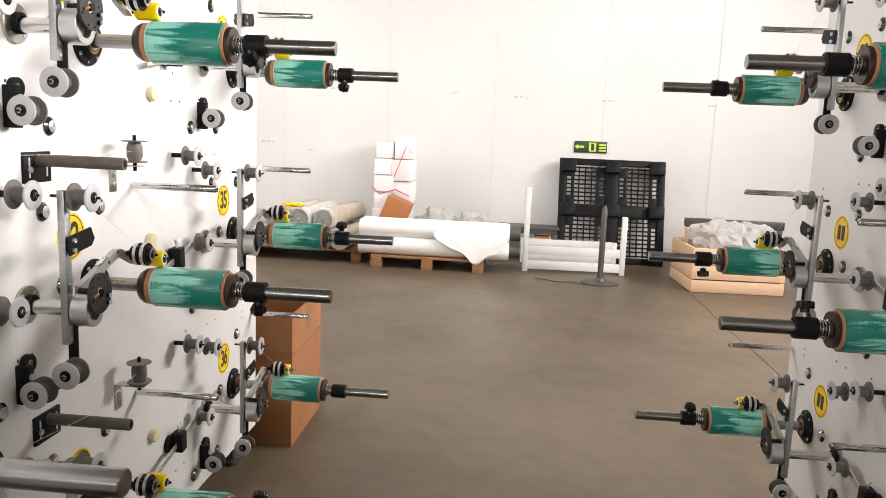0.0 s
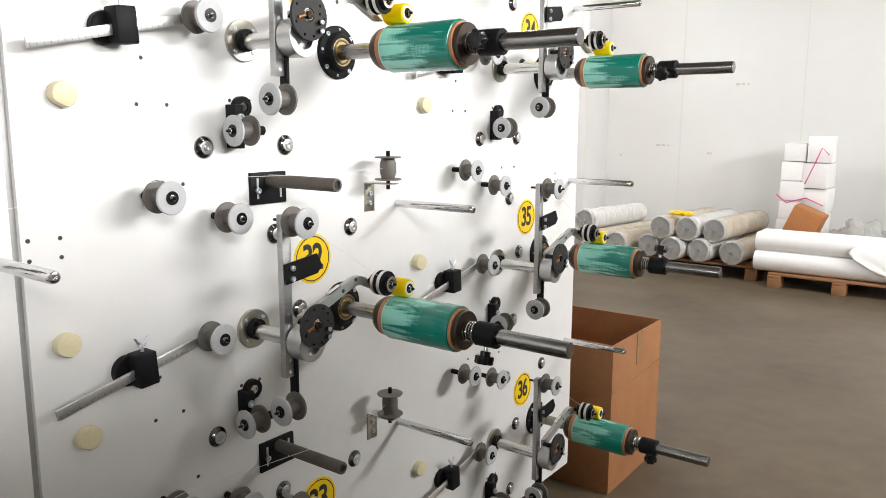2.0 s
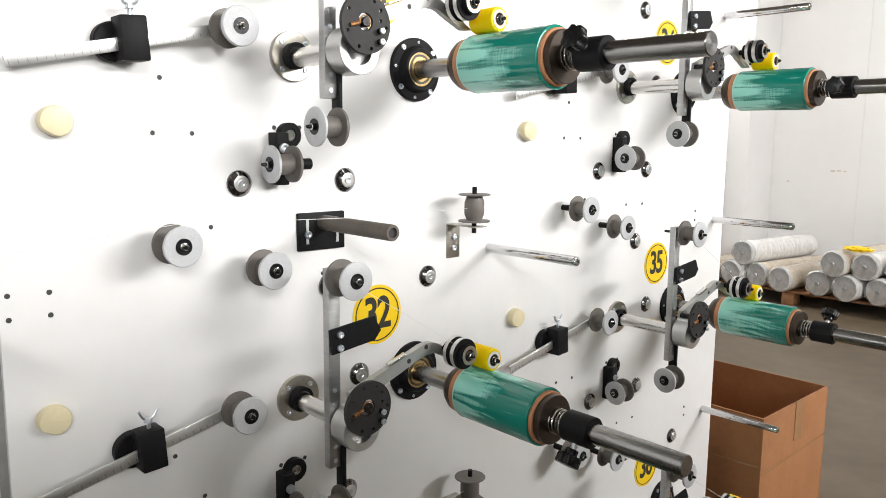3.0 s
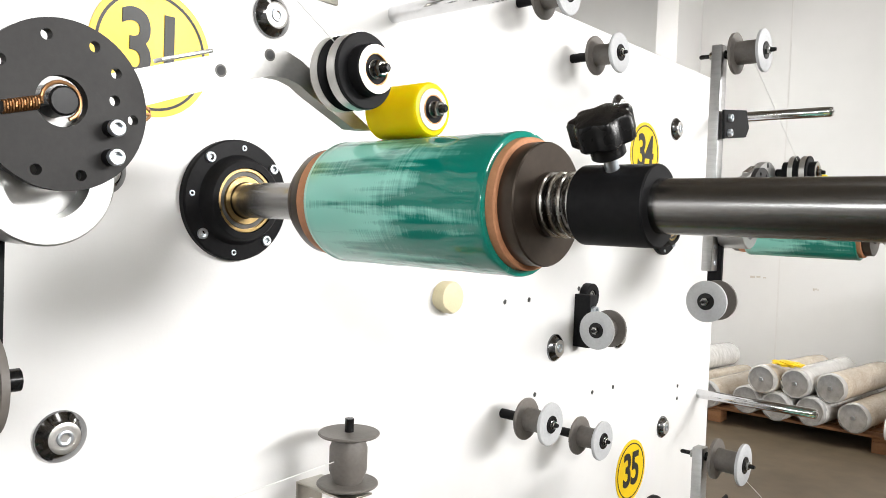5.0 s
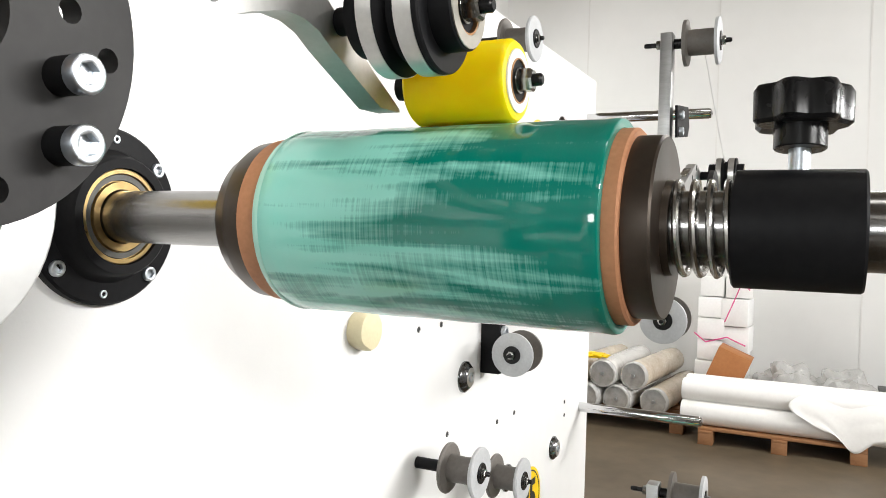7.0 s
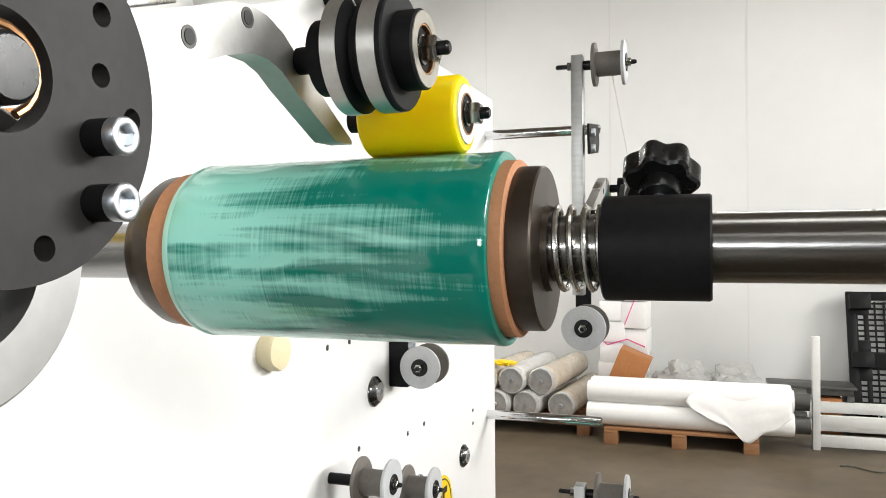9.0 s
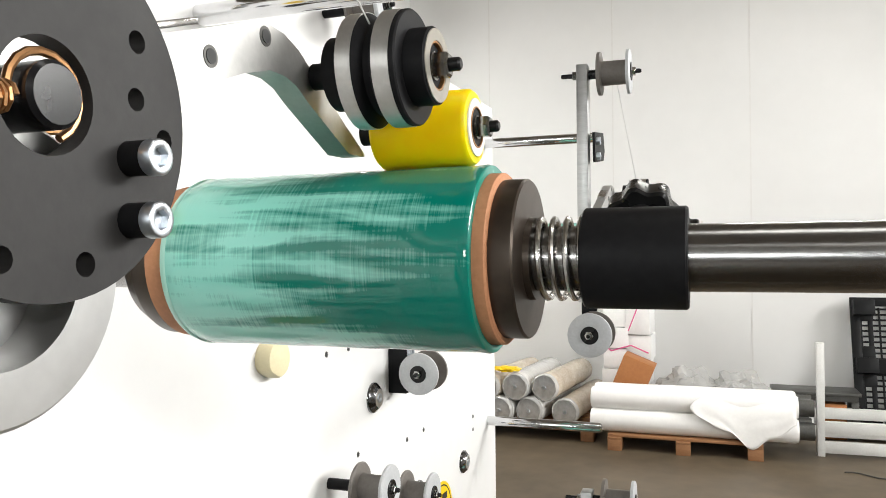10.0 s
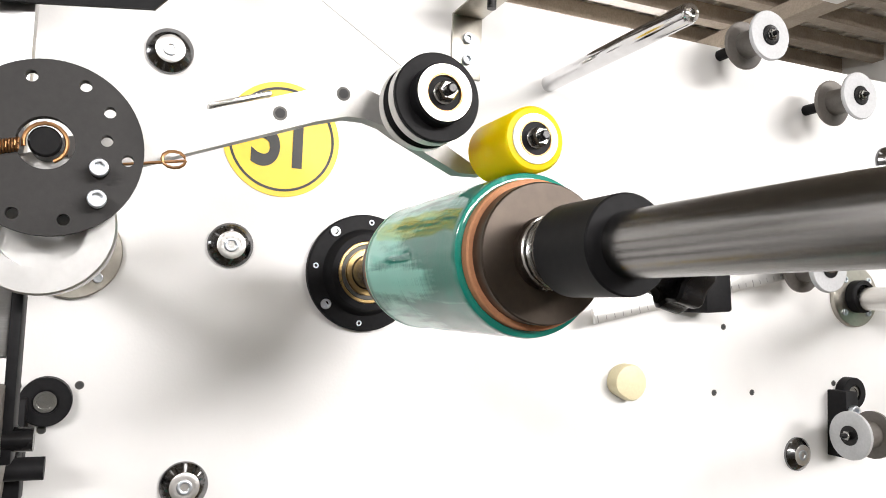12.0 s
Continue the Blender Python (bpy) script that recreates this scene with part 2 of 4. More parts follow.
M_SEAM = mat("panel_joint", (0.715, 0.705, 0.685), (0.66, 0.65, 0.63), rough=0.6)
M_FADED = mat("faded_label", (0.50, 0.45, 0.38), (0.62, 0.58, 0.52), rough=0.7, scale=40)
M_FLOOR = mat("worn_concrete", (0.146, 0.113, 0.074), (0.078, 0.060, 0.039), spec=0.25, rough=0.42, scale=0.9, bump=0.12, bscale=25, rvar=0.14, fine=0.35)
M_ROOF = mat("ribbed_roof_sheet", (0.78, 0.76, 0.72), (0.62, 0.60, 0.55), rough=0.5, scale=3)
M_ROOF_STEEL = mat("dark_roof_steel", (0.34, 0.29, 0.23), (0.22, 0.18, 0.14), rough=0.5, scale=6)
M_CAB = mat("grey_cabinet_paint", (0.6, 0.6, 0.58), (0.52, 0.52, 0.5), rough=0.45, scale=6)
# near-black colour that stands for the shade inside holes and the cabinet
M_INSIDE_SHADE = mat("inside_shade", (0.03, 0.03, 0.032), (0.045, 0.045, 0.045), rough=0.7)
M_SIGN = mat("exit_sign_green", (0.02, 0.06, 0.02), (0.016, 0.05, 0.017), rough=0.35)
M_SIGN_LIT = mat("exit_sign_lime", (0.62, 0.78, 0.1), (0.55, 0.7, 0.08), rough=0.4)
M_THREAD = mat("pale_thread", (0.75, 0.75, 0.73), rough=0.5)

# ---- mesh helpers ----


def add_box(bm, cx, cy, cz, sx, sy, sz, bevel=0.0, rot=None):
    m = Matrix.Translation((cx, cy, cz)) @ (rot or Matrix()) @ Matrix.Diagonal((sx, sy, sz, 1))
    made = bmesh.ops.create_cube(bm, size=1, matrix=m)["verts"]
    if bevel:
        edges = list({e for v in made for e in v.link_edges})
        bmesh.ops.bevel(bm, geom=edges, offset=bevel, segments=2, affect="EDGES", profile=0.5)
    return bm


def add_lathe(bm, profile, seg=32, at=(0, 0, 0), turn=None, cap=True):
    """Turned round the x axis: profile of (x, radius), from back to front."""
    m = Matrix.Translation(at) @ (turn or Matrix())
    rings = []
    for x, r in profile:
        rings.append([bm.verts.new(m @ Vector((x, r * math.cos(a), r * math.sin(a)))) for a in (2 * math.pi * k / seg for k in range(seg))])
    for a, b in zip(rings, rings[1:]):
        for k in range(seg):
            j = (k + 1) % seg
            bm.faces.new((a[k], a[j], b[j], b[k]))
    if cap:
        bm.faces.new(rings[0][::-1]), bm.faces.new(rings[-1])
    return bm


def add_prism(bm, outline, x0, x1, m=None):
    """A plate with a (y, z) outline between x0 and x1."""
    m = m or Matrix()
    a = [bm.verts.new(m @ Vector((x0, y, z))) for y, z in outline]
    b = [bm.verts.new(m @ Vector((x1, y, z))) for y, z in outline]
    n = len(outline)
    bm.faces.new(a), bm.faces.new(b[::-1])
    for k in range(n):
        bm.faces.new((a[k], b[k], b[(k + 1) % n], a[(k + 1) % n]))
    bmesh.ops.recalc_face_normals(bm, faces=bm.faces)
    return bm


def add_tube(bm, points, r, seg=8):
    """A round wire along points."""
    pts = [Vector(p) for p in points]
    rings = []
    for k, p in enumerate(pts):
        d = (pts[min(k + 1, len(pts) - 1)] - pts[max(k - 1, 0)]).normalized()
        u = d.orthogonal().normalized() if not rings else (u - d * u.dot(d)).normalized()
        v = d.cross(u)
        rings.append([bm.verts.new(p + r * (math.cos(a) * u + math.sin(a) * v)) for a in (2 * math.pi * j / seg for j in range(seg))])
    for a, b in zip(rings, rings[1:]):
        for j in range(seg):
            bm.faces.new((a[j], a[(j + 1) % seg], b[(j + 1) % seg], b[j]))
    bm.faces.new(rings[0][::-1]), bm.faces.new(rings[-1])
    return bm


def mesh_of(name, bm, material, angle=38):
    data = bpy.data.meshes.new(name)
    bm.normal_update()
    bm.to_mesh(data)
    bm.free()
    data.materials.append(material)
    data.polygons.foreach_set("use_smooth", [True] * len(data.polygons))
    data.set_sharp_from_angle(angle=radians(angle))
    return data


def part(name, bm, material, parent, label="", at=None):
    """One mesh under a thing or a part."""
    data = bm if isinstance(bm, bpy.types.Mesh) else mesh_of(name, bm, material)
    ob = new(name, data)
    ob.parent = parent
    if at is not None:
        ob.matrix_local = at
    if label:
        ob["label"] = label
    return ob


def thing(name, label, category, group="", at=None):
    ob = new(name)
    ob.empty_display_size = 0.02
    if at is not None:
        ob.matrix_basis = at
    return tagged(ob, label, category, group)


def solid(name, bm, material, label, category="", group="", kind="", at=None, angle=38):
    ob = new(name, mesh_of(name, bm, material, angle))
    if at is not None:
        ob.matrix_basis = at
    return tagged(ob, label, category, group, kind)


def B():
    return bmesh.new()


UP = Matrix(((0, 0, -1, 0), (0, 1, 0, 0), (1, 0, 0, 0), (0, 0, 0, 1)))  # turns the lathe's x axis to +z


def add_cap_screw(bm, r, h, seg=24):
    """Screw head with a rounded rim and a deep hexagon socket, its face towards +x."""
    rings = []
    for x, f, hexed in ((0, 1, 0), (h * 0.86, 1, 0), (h * 0.96, 0.95, 0), (h, 0.86, 0), (h, 0.64, 0), (h * 0.95, 0.60, 1), (h * 0.3, 0.60, 1)):
        ring = []
        for k in range(seg):
            a = 2 * math.pi * k / seg
            q = f * r * (math.cos(math.pi / 6) / math.cos(a % (math.pi / 3) - math.pi / 6) if hexed else 1)
            ring.append(bm.verts.new((x, q * math.cos(a), q * math.sin(a))))
        rings.append(ring)
    for a, b in zip(rings, rings[1:]):
        for k in range(seg):
            j = (k + 1) % seg
            bm.faces.new((a[k], a[j], b[j], b[k]))
    bm.faces.new(rings[-1])
    return bm


def socket_screw(parent, x, y, z, r=0.0045, h=0.006, name="socket_screw"):
    """Cap screw with a hexagon socket, its head's face towards +x."""
    bm = add_cap_screw(B(), r, h)
    return part(name, bm, M_ZINC, parent, at=pose(x, y, z))


def hex_nut(parent, x, y, z, r=0.006, h=0.006, stud=0.006):
    """Flanged hexagon nut with the end of its stud."""
    bm = add_lathe(B(), [(0, r * 1.12), (0.0012, r * 1.12), (0.0014, r * 1.05)], 24)
    add_lathe(bm, [(0.001, r * 0.98), (0.0018, r * 1.05), (h - 0.001, r * 1.05), (h, r * 0.85)], 6)
    nut = part("nut", bm, M_NUT, parent, at=pose(x, y, z))
    part("stud", add_lathe(B(), [(h - 0.001, r * 0.55), (h + stud * 0.7 - 0.001, r * 0.55), (h + stud * 0.7, r * 0.38)], 12), M_RUBBER, nut, "black stud end")
    return nut

# ---- the machine's stations: kinds of thing, each built once about its mounting point ----


def guide_roller(x_back=0.038, label="grey flanged guide roller with pale nylon face on the panel"):
    """Flanged roller that stands off the panel on a spacer; x points out of the panel."""
    ob = thing("guide_roller", label, "guide roller", "guide rollers")
    part("spacer", add_lathe(B(), [(-0.006, 0.0065), (x_back, 0.0065)], 16), M_BLACK, ob)
    x = x_back
    part("back_flange", add_lathe(B(), [(x, 0.012), (x, 0.0275), (x + 0.0025, 0.028), (x + 0.004, 0.0265), (x + 0.005, 0.015)], 40), M_FLANGE_G, ob)
    part("barrel", add_lathe(B(), [(x + 0.004, 0.0155), (x + 0.02, 0.0145), (x + 0.037, 0.0155)], 32), M_FLANGE_G, ob)
    part("front_flange", add_lathe(B(), [(x + 0.036, 0.0265), (x + 0.037, 0.0278), (x + 0.0395, 0.028), (x + 0.041, 0.0268), (x + 0.041, 0.0095)], 40), M_FLANGE_W, ob, "pale grey nylon flange")
    part("bearing", add_lathe(B(), [(x + 0.0400, 0.0116), (x + 0.0422, 0.0114), (x + 0.0426, 0.0108), (x + 0.0422, 0.006)], 32), M_RUBBER, ob, "black bearing seal")
    hex_nut(ob, x + 0.0420, 0, 0, 0.0050, 0.005, 0.006)
    return ob


def eyelet():
    ob = thing("anchor_boss", "round chrome boss with a socket screw on the white panel", "boss", "chrome bosses")
    part("boss", add_lathe(B(), [(-0.004, 0.020), (0.0028, 0.020), (0.0036, 0.0194), (0.0090, 0.0132), (0.0095, 0.0124)], 48, cap=False), M_BOSS, ob)
    part("face", add_lathe(B(), [(0.0094, 0.0125), (0.0096, 0.0122), (0.0096, 0.0086), (0.0040, 0.0082), (0.0040, 0.004)], 48), M_BAND, ob, "turned steel face")
    socket_screw(ob, 0.005, 0, 0, 0.0064, 0.0062)
    return ob


def bearing_flange():
    ob = thing("bearing_flange", "black anodised round bearing flange bolted to the white panel", "bearing flange", "bearing flanges")
    part("housing", add_lathe(B(), [(-0.003, 0.055), (0.006, 0.055), (0.0075, 0.0535), (0.0085, 0.041), (0.013, 0.0375), (0.0195, 0.0365), (0.021, 0.035),
                                    (0.021, 0.0295), (0.012, 0.0295)], 64, cap=False), M_BLACK, ob)
    ring = part("bearing", add_lathe(B(), [(0.012, 0.0293), (0.0185, 0.0293), (0.0192, 0.0285), (0.0192, 0.0262), (0.0170, 0.0260), (0.0170, 0.0215),
                                           (0.0192, 0.021), (0.0192, 0.0166), (0.006, 0.0166)], 64, cap=False), M_BRASS, ob, "yellowed steel ball bearing")
    part("shield", add_lathe(B(), [(0.0171, 0.0258), (0.0180, 0.0254), (0.0180, 0.0222), (0.0171, 0.0218)], 48, cap=False), M_IRON, ring, "dark bearing shield")
    for k in range(4):
        a = radians(45 + 90 * k - 5)
        socket_screw(ob, 0.0070, 0.0478 * math.cos(a), 0.0478 * math.sin(a), 0.0048, 0.0035)
    for k in range(4):
        a = radians(90 * k - 5)
        socket_screw(ob, 0.0072, 0.0478 * math.cos(a), 0.0478 * math.sin(a), 0.0026, 0.0018, "set_screw")
    return ob


def film_roll():
    ob = thing("film_roll", "roll of glossy green stretch film wound on a brown cardboard core", "film roll", "green film rolls")
    part("core", add_lathe(B(), [(0.1446, 0.038), (0.1446, 0.0425), (0.3293, 0.0425), (0.3303, 0.0415), (0.3303, 0.038), (0.1446, 0.038)], 64, cap=False), M_CORE, ob, "brown cardboard core")
    prof = [(0.1566, 0.0427), (0.1572, 0.0452), (0.1590, 0.0462)]
    prof += [(0.1590 + 0.158 * k / 14, 0.0462 + 0.00018 * math.sin(1.7 * k) + 0.0006 * k / 14) for k in range(1, 15)]
    prof += [(0.3216, 0.0470), (0.3234, 0.0465), (0.3238, 0.0458), (0.3238, 0.0427)]
    part("film", add_lathe(B(), prof, 96, cap=False), M_FILM, ob)
    part("film_edge", add_lathe(B(), [(0.1564, 0.0430), (0.1569, 0.0456), (0.1596, 0.0466), (0.1606, 0.0463)], 96, cap=False), M_FILM_PALE, ob, "pale milky film edge")
    return ob


def spindle():
    ob = thing("winding_spindle", "ground steel winding spindle with spring-loaded hub and black knobbed collar", "spindle", "winding spindles")
    part("shaft", add_lathe(B(), [(-0.05, 0.0157), (0.5665, 0.0157), (0.568, 0.0145)], 48), M_SHAFT, ob)
    part("inner_hub", add_lathe(B(), [(0.1218, 0.018), (0.1225, 0.0325), (0.1245, 0.0352), (0.1330, 0.0400), (0.1350, 0.0412), (0.1444, 0.0418), (0.1449, 0.0375), (0.1578, 0.0375)], 64), M_GUN, ob, "dark tapered hub")
    part("outer_hub", add_lathe(B(), [(0.3258, 0.0375), (0.3306, 0.0392), (0.3408, 0.0392), (0.3418, 0.0384), (0.3418, 0.0205), (0.3448, 0.0200), (0.3448, 0.0168)], 64), M_GUN, ob, "dark bronze pressure disc")
    turns, pts = 3.7, []
    for k in range(int(turns * 20) + 1):
        a = 2 * math.pi * k / 20
        pts.append((0.3445 + 0.0240 * k / (turns * 20), 0.0193 * math.cos(a), 0.0193 * math.sin(a)))
    part("spring", add_tube(B(), pts, 0.0015, 8), M_STEEL, ob, "bright compression spring")
    collar = part("collar", add_lathe(B(), [(0.3683, 0.0165), (0.3683, 0.0232), (0.3691, 0.024), (0.4145, 0.024), (0.4155, 0.0232), (0.4155, 0.0158)], 64), M_BLACK, ob, "matt black collar")
    # star knob on a short screw, pointing up when the spindle is at rest
    part("screw", add_lathe(B(), [(0.021, 0.0042), (0.034, 0.0042)], 16, (0.3915, 0, 0), UP), M_ZINC, collar, "zinc screw")
    bm = add_lathe(B(), [(0.0325, 0.0095), (0.0330, 0.0100), (0.0415, 0.0100)], 32, (0.3915, 0, 0), UP)
    lobes = [(math.cos(2 * math.pi * k / 84), math.sin(2 * math.pi * k / 84), 0.0176 + 0.0016 * math.cos(7 * 2 * math.pi * k / 84)) for k in range(84)]
    rings = []
    for z, f in ((0.0415, 0.90), (0.0430, 0.99), (0.0550, 1.0), (0.0572, 0.93), (0.0580, 0.75)):
        rings.append([bm.verts.new((0.3915 + c * r * f, s * r * f, z)) for c, s, r in lobes])
    for a, b in zip(rings, rings[1:]):
        for k in range(84):
            bm.faces.new((a[k], a[(k + 1) % 84], b[(k + 1) % 84], b[k]))
    bm.faces.new(rings[0][::-1]), bm.faces.new(rings[-1])
    part("star_knob", bm, M_RUBBER, collar, "glossy black star knob")
    return ob


ARM = [(-.165, -.068), (-.125, -.0545), (-.052, -.0290), (-.026, -.0195), (-.012, -.0170), (.000, -.0180), (.012, -.0220), (.024, -.0290), (.055, -.0475), (.0765, -.0590), (.0790, -.0605),
       (.0790, -.0620), (.0610, -.0625), (.020, -.0440), (.010, -.0385), (.000, -.0360), (-.012, -.0360), (-.031, -.0415), (-.122, -.0765), (-.165, -.091)]


def side_roller(ob, name, m):
    """A flanged roller as a part of another thing; its axis is the x axis of m, from its back flange to its face."""
    r = part(name, add_lathe(B(), [(0, 0.012), (0, 0.0275), (0.004, 0.0275), (0.005, 0.0155), (0.036, 0.0155), (0.037, 0.0275)], 40), M_FLANGE_G, ob, "grey flanged roller", m)
    part("nylon_face", add_lathe(B(), [(0.0365, 0.0278), (0.040, 0.0278), (0.041, 0.0265), (0.041, 0.0095), (0.039, 0.009)], 40), M_FLANGE_W, r, "pale nylon face")
    part("bearing", add_lathe(B(), [(0.040, 0.0116), (0.0421, 0.0113), (0.0421, 0.006)], 32), M_RUBBER, r, "black bearing seal")
    part("nut", add_lathe(B(), [(0.041, 0.0056), (0.0465, 0.0056), (0.047, 0.0048)], 6), M_NUT, r)
    part("stud", add_lathe(B(), [(-0.014, 0.0062), (0.0, 0.0062), (0.0, 0.003), (0.051, 0.003), (0.054, 0.0022)], 12), M_RUBBER, r, "black stud")
    return r


def traverse_arm():
    """Slides along x as one: bar, drum, punched disc, bent arm with its two rollers, and the dancer rollers. x = 0 is the disc's face."""
    ob = thing("traverse_arm", "aluminium traverse arm with black disc and yellow press roller", "traverse arm", "traverse arms")
    sy, sz = -0.167, -0.115
    part("slide_shaft", add_lathe(B(), [(-0.42, 0.0145), (-0.045, 0.0145)], 40, (0, sy, sz)), M_STEEL, ob, "polished slide shaft")
    drum = part("drum", add_lathe(B(), [(-0.047, 0.034), (-0.013, 0.034), (-0.012, 0.033), (-0.012, 0.021), (-0.026, 0.021)], 64, (0, sy, sz)), M_DRUM, ob, "turned aluminium drum")
    add = B()
    add_box(add, -0.0575, -0.190, -0.028, 0.0145, 0.020, 0.306, 0.0008)
    bar = part("bar", add, M_ALU, ob, "flat aluminium bar")
    for z in (-0.17, -0.148, -0.082, -0.06):
        socket_screw(bar, -0.0505, -0.190, z, 0.0035, 0.0012)
    # punched disc
    cy, cz, pts = -0.1645, -0.0803, []
    rings = [(0.0, 0.0, 0.0412, 72), (-0.0015, 0.0018, 0.0124, 36)]
    rings += [(r * math.cos(radians(g)), r * math.sin(radians(g)), 0.0028, 14) for r, g in ((.0335, 66), (.0335, 106), (.0315, 38), (.025, 13), (.0342, -5), (.0342, -76), (.0343, -112), (.0338, 150), (.0338, -160))]
    bm, edges = B(), []
    for hy, hz, r, n in rings:
        loop = [bm.verts.new((-0.006, cy + hy + r * math.cos(2 * math.pi * k / n), cz + hz + r * math.sin(2 * math.pi * k / n))) for k in range(n)]
        edges += [bm.edges.new((loop[k], loop[(k + 1) % n])) for k in range(n)]
    bmesh.ops.triangle_fill(bm, use_beauty=True, use_dissolve=False, edges=edges)
    made = bmesh.ops.extrude_face_region(bm, geom=bm.faces[:])
    bmesh.ops.translate(bm, verts=[g for g in made["geom"] if isinstance(g, bmesh.types.BMVert)], vec=(0.006, 0, 0))
    bmesh.ops.recalc_face_normals(bm, faces=bm.faces)
    disc = part("disc", bm, M_DISC, ob, "black punched disc")
    for z in (-0.0890, -0.1035):
        part("spacer", add_lathe(B(), [(0, 0.0042), (0.0066, 0.0042)], 20, (0, -0.1425, z)), M_BLACK, disc, "black spacer")
        part("cap_screw", add_cap_screw(B(), 0.0043, 0.0032), M_ZINC, disc, "zinc cap screw", pose(0.0060, -0.1425, z, 20))
    cy, cz = cy - 0.0015, cz + 0.0018
    part("pivot", add_lathe(B(), [(-0.045, 0.0072), (0.002, 0.0072), (0.003, 0.0062)], 24, (0, cy, cz)), M_RUBBER, ob, "dark steel pivot pin")
    pts = [(-0.001, cy + 0.0092 * math.cos(a), cz + 0.0092 * math.sin(a)) for a in (radians(195 - 20 * k) for k in range(14))]
    part("torsion_spring", add_tube(B(), pts, 0.0010, 8), M_COPPER, ob, "copper-coloured spring hook")
    pts = [(0.0005 + 0.0030 * math.cos(0.75 * k), cy - 0.0105 - 0.000145 * k, cz - 0.002 - 0.00004 * k + 0.0030 * math.sin(0.75 * k)) for k in range(112)]
    part("coil", add_tube(B(), pts, 0.00058, 6), M_COPPER, ob, "copper-coloured tension coil")
    # bent arm
    arm = part("arm", add_prism(B(), ARM, -0.0555, -0.0435), M_ARM, ob, "bent flat aluminium arm")
    for y, z in ((-0.0518, -0.0396), (-0.0151, -0.0228)):
        part("tapped_hole", add_lathe(B(), [(-0.0440, 0.0042), (-0.0432, 0.0042), (-0.0432, 0.0032)], 20, (0, y, z)), M_IRON, arm, "threaded hole")
        # flat disc just proud of the arm, its dark colour is the hole's shade
        part("bore", add_lathe(B(), [(-0.0437, 0.0029), (-0.0429, 0.0029)], 16, (0, y, z)), M_INSIDE_SHADE, arm, "dark disc for the bore's shade")
    add = B()
    add_box(add, -0.0495, -0.074, -0.0338, 0.010, 0.036, 0.0025, 0.0004, Matrix.Rotation(radians(19.5), 4, "X"))
    part("name_plate", add, M_STEEL, arm, "small engraved plate")
    ring = [(-0.036, -0.124 + 0.006 * math.cos(a) - 0.003, -0.083 + 0.0045 * math.sin(a)) for a in (radians(30 * k) for k in range(13))]
    part("spring_eye", add_tube(B(), [(-0.036, -0.155, -0.083)] + [(-0.036, y + 0.019, z + 0.009) for _, y, z in ring], 0.0009, 6), M_COPPER, arm, "copper spring eye")
    # grooved wheel
    wy, wz = 0.0252, -0.0314
    axle = part("wheel_axle", add_lathe(B(), [(-0.047, 0.006), (-0.034, 0.006)], 20, (0.004, wy, wz)), M_BLACK, ob)
    wheel = part("grooved_wheel", add_lathe(B(), [(-0.035, 0.0165), (-0.025, 0.0165), (-0.0245, 0.0245), (-0.024, 0.0252), (-0.0165, 0.0252), (-0.016, 0.0245), (-0.0135, 0.020), (-0.0105, 0.020),
                                                  (-0.008, 0.0245), (-0.0075, 0.0252), (0.0025, 0.0252), (0.0032, 0.0245), (0.0032, 0.0168), (0.0122, 0.0168), (0.013, 0.016), (0.013, 0.0105), (0.010, 0.0105)], 64, (0.004, wy, wz)), M_BLACK, ob, "black grooved wheel")
    for x0, x1 in ((-0.0238, -0.0168), (-0.0073, 0.0004)):
        part("rim_band", add_lathe(B(), [(x0, 0.0250), (x0, 0.0255), (x1, 0.0255), (x1, 0.0250)], 64, (0.004, wy, wz), cap=False), M_BAND, wheel, "bare metal rim band")
    part("end_ring", add_lathe(B(), [(0.0128, 0.0160), (0.0134, 0.0158), (0.0134, 0.0108), (0.0128, 0.0105)], 48, (0.004, wy, wz), cap=False), M_FLANGE_S, wheel, "bare machined end ring")
    part("bearing", add_lathe(B(), [(0.009, 0.0102), (0.0112, 0.0098), (0.0112, 0.005)], 32, (0.004, wy, wz)), M_BLACK, wheel, "dark bearing")
    part("bearing_rim", add_lathe(B(), [(0.009, 0.0107), (0.0130, 0.0107), (0.0130, 0.0099), (0.010, 0.0098)], 32, (0.004, wy, wz), cap=False), M_COPPER, wheel, "bronze bearing rim")
    hex_nut(ob, 0.0150, wy, wz, 0.0056, 0.008, 0.007)
    # press roller
    py, pz = 0.0818, -0.0498
    part("roller_axle", add_lathe(B(), [(-0.045, 0.006), (-0.028, 0.006)], 20, (0, py, pz)), M_BLACK, ob)
    press = part("press_roller", add_lathe(B(), [(-0.034, 0.0178), (-0.0325, 0.0193), (0.0145, 0.0193), (0.0165, 0.0178), (0.017, 0.0147), (0.013, 0.0147)], 64, (0, py, pz)), M_YELLOW, ob, "yellow polyurethane press roller")
    part("end_ring", add_lathe(B(), [(0.0168, 0.0147), (0.0176, 0.0145), (0.0176, 0.0100), (0.0150, 0.0098)], 48, (0, py, pz)), M_WHITE_METAL, press, "pale end ring")
    part("bearing", add_lathe(B(), [(0.0150, 0.0098), (0.0172, 0.0096), (0.0172, 0.005)], 32, (0, py, pz)), M_BLACK, press, "dark bearing")
    part("bearing_rim", add_lathe(B(), [(0.0150, 0.0104), (0.0180, 0.0104), (0.0180, 0.0097), (0.0165, 0.0096)], 32, (0, py, pz), cap=False), M_COPPER, press, "bronze bearing rim")
    hex_nut(ob, 0.0170, py, pz, 0.0054, 0.008, 0.006)
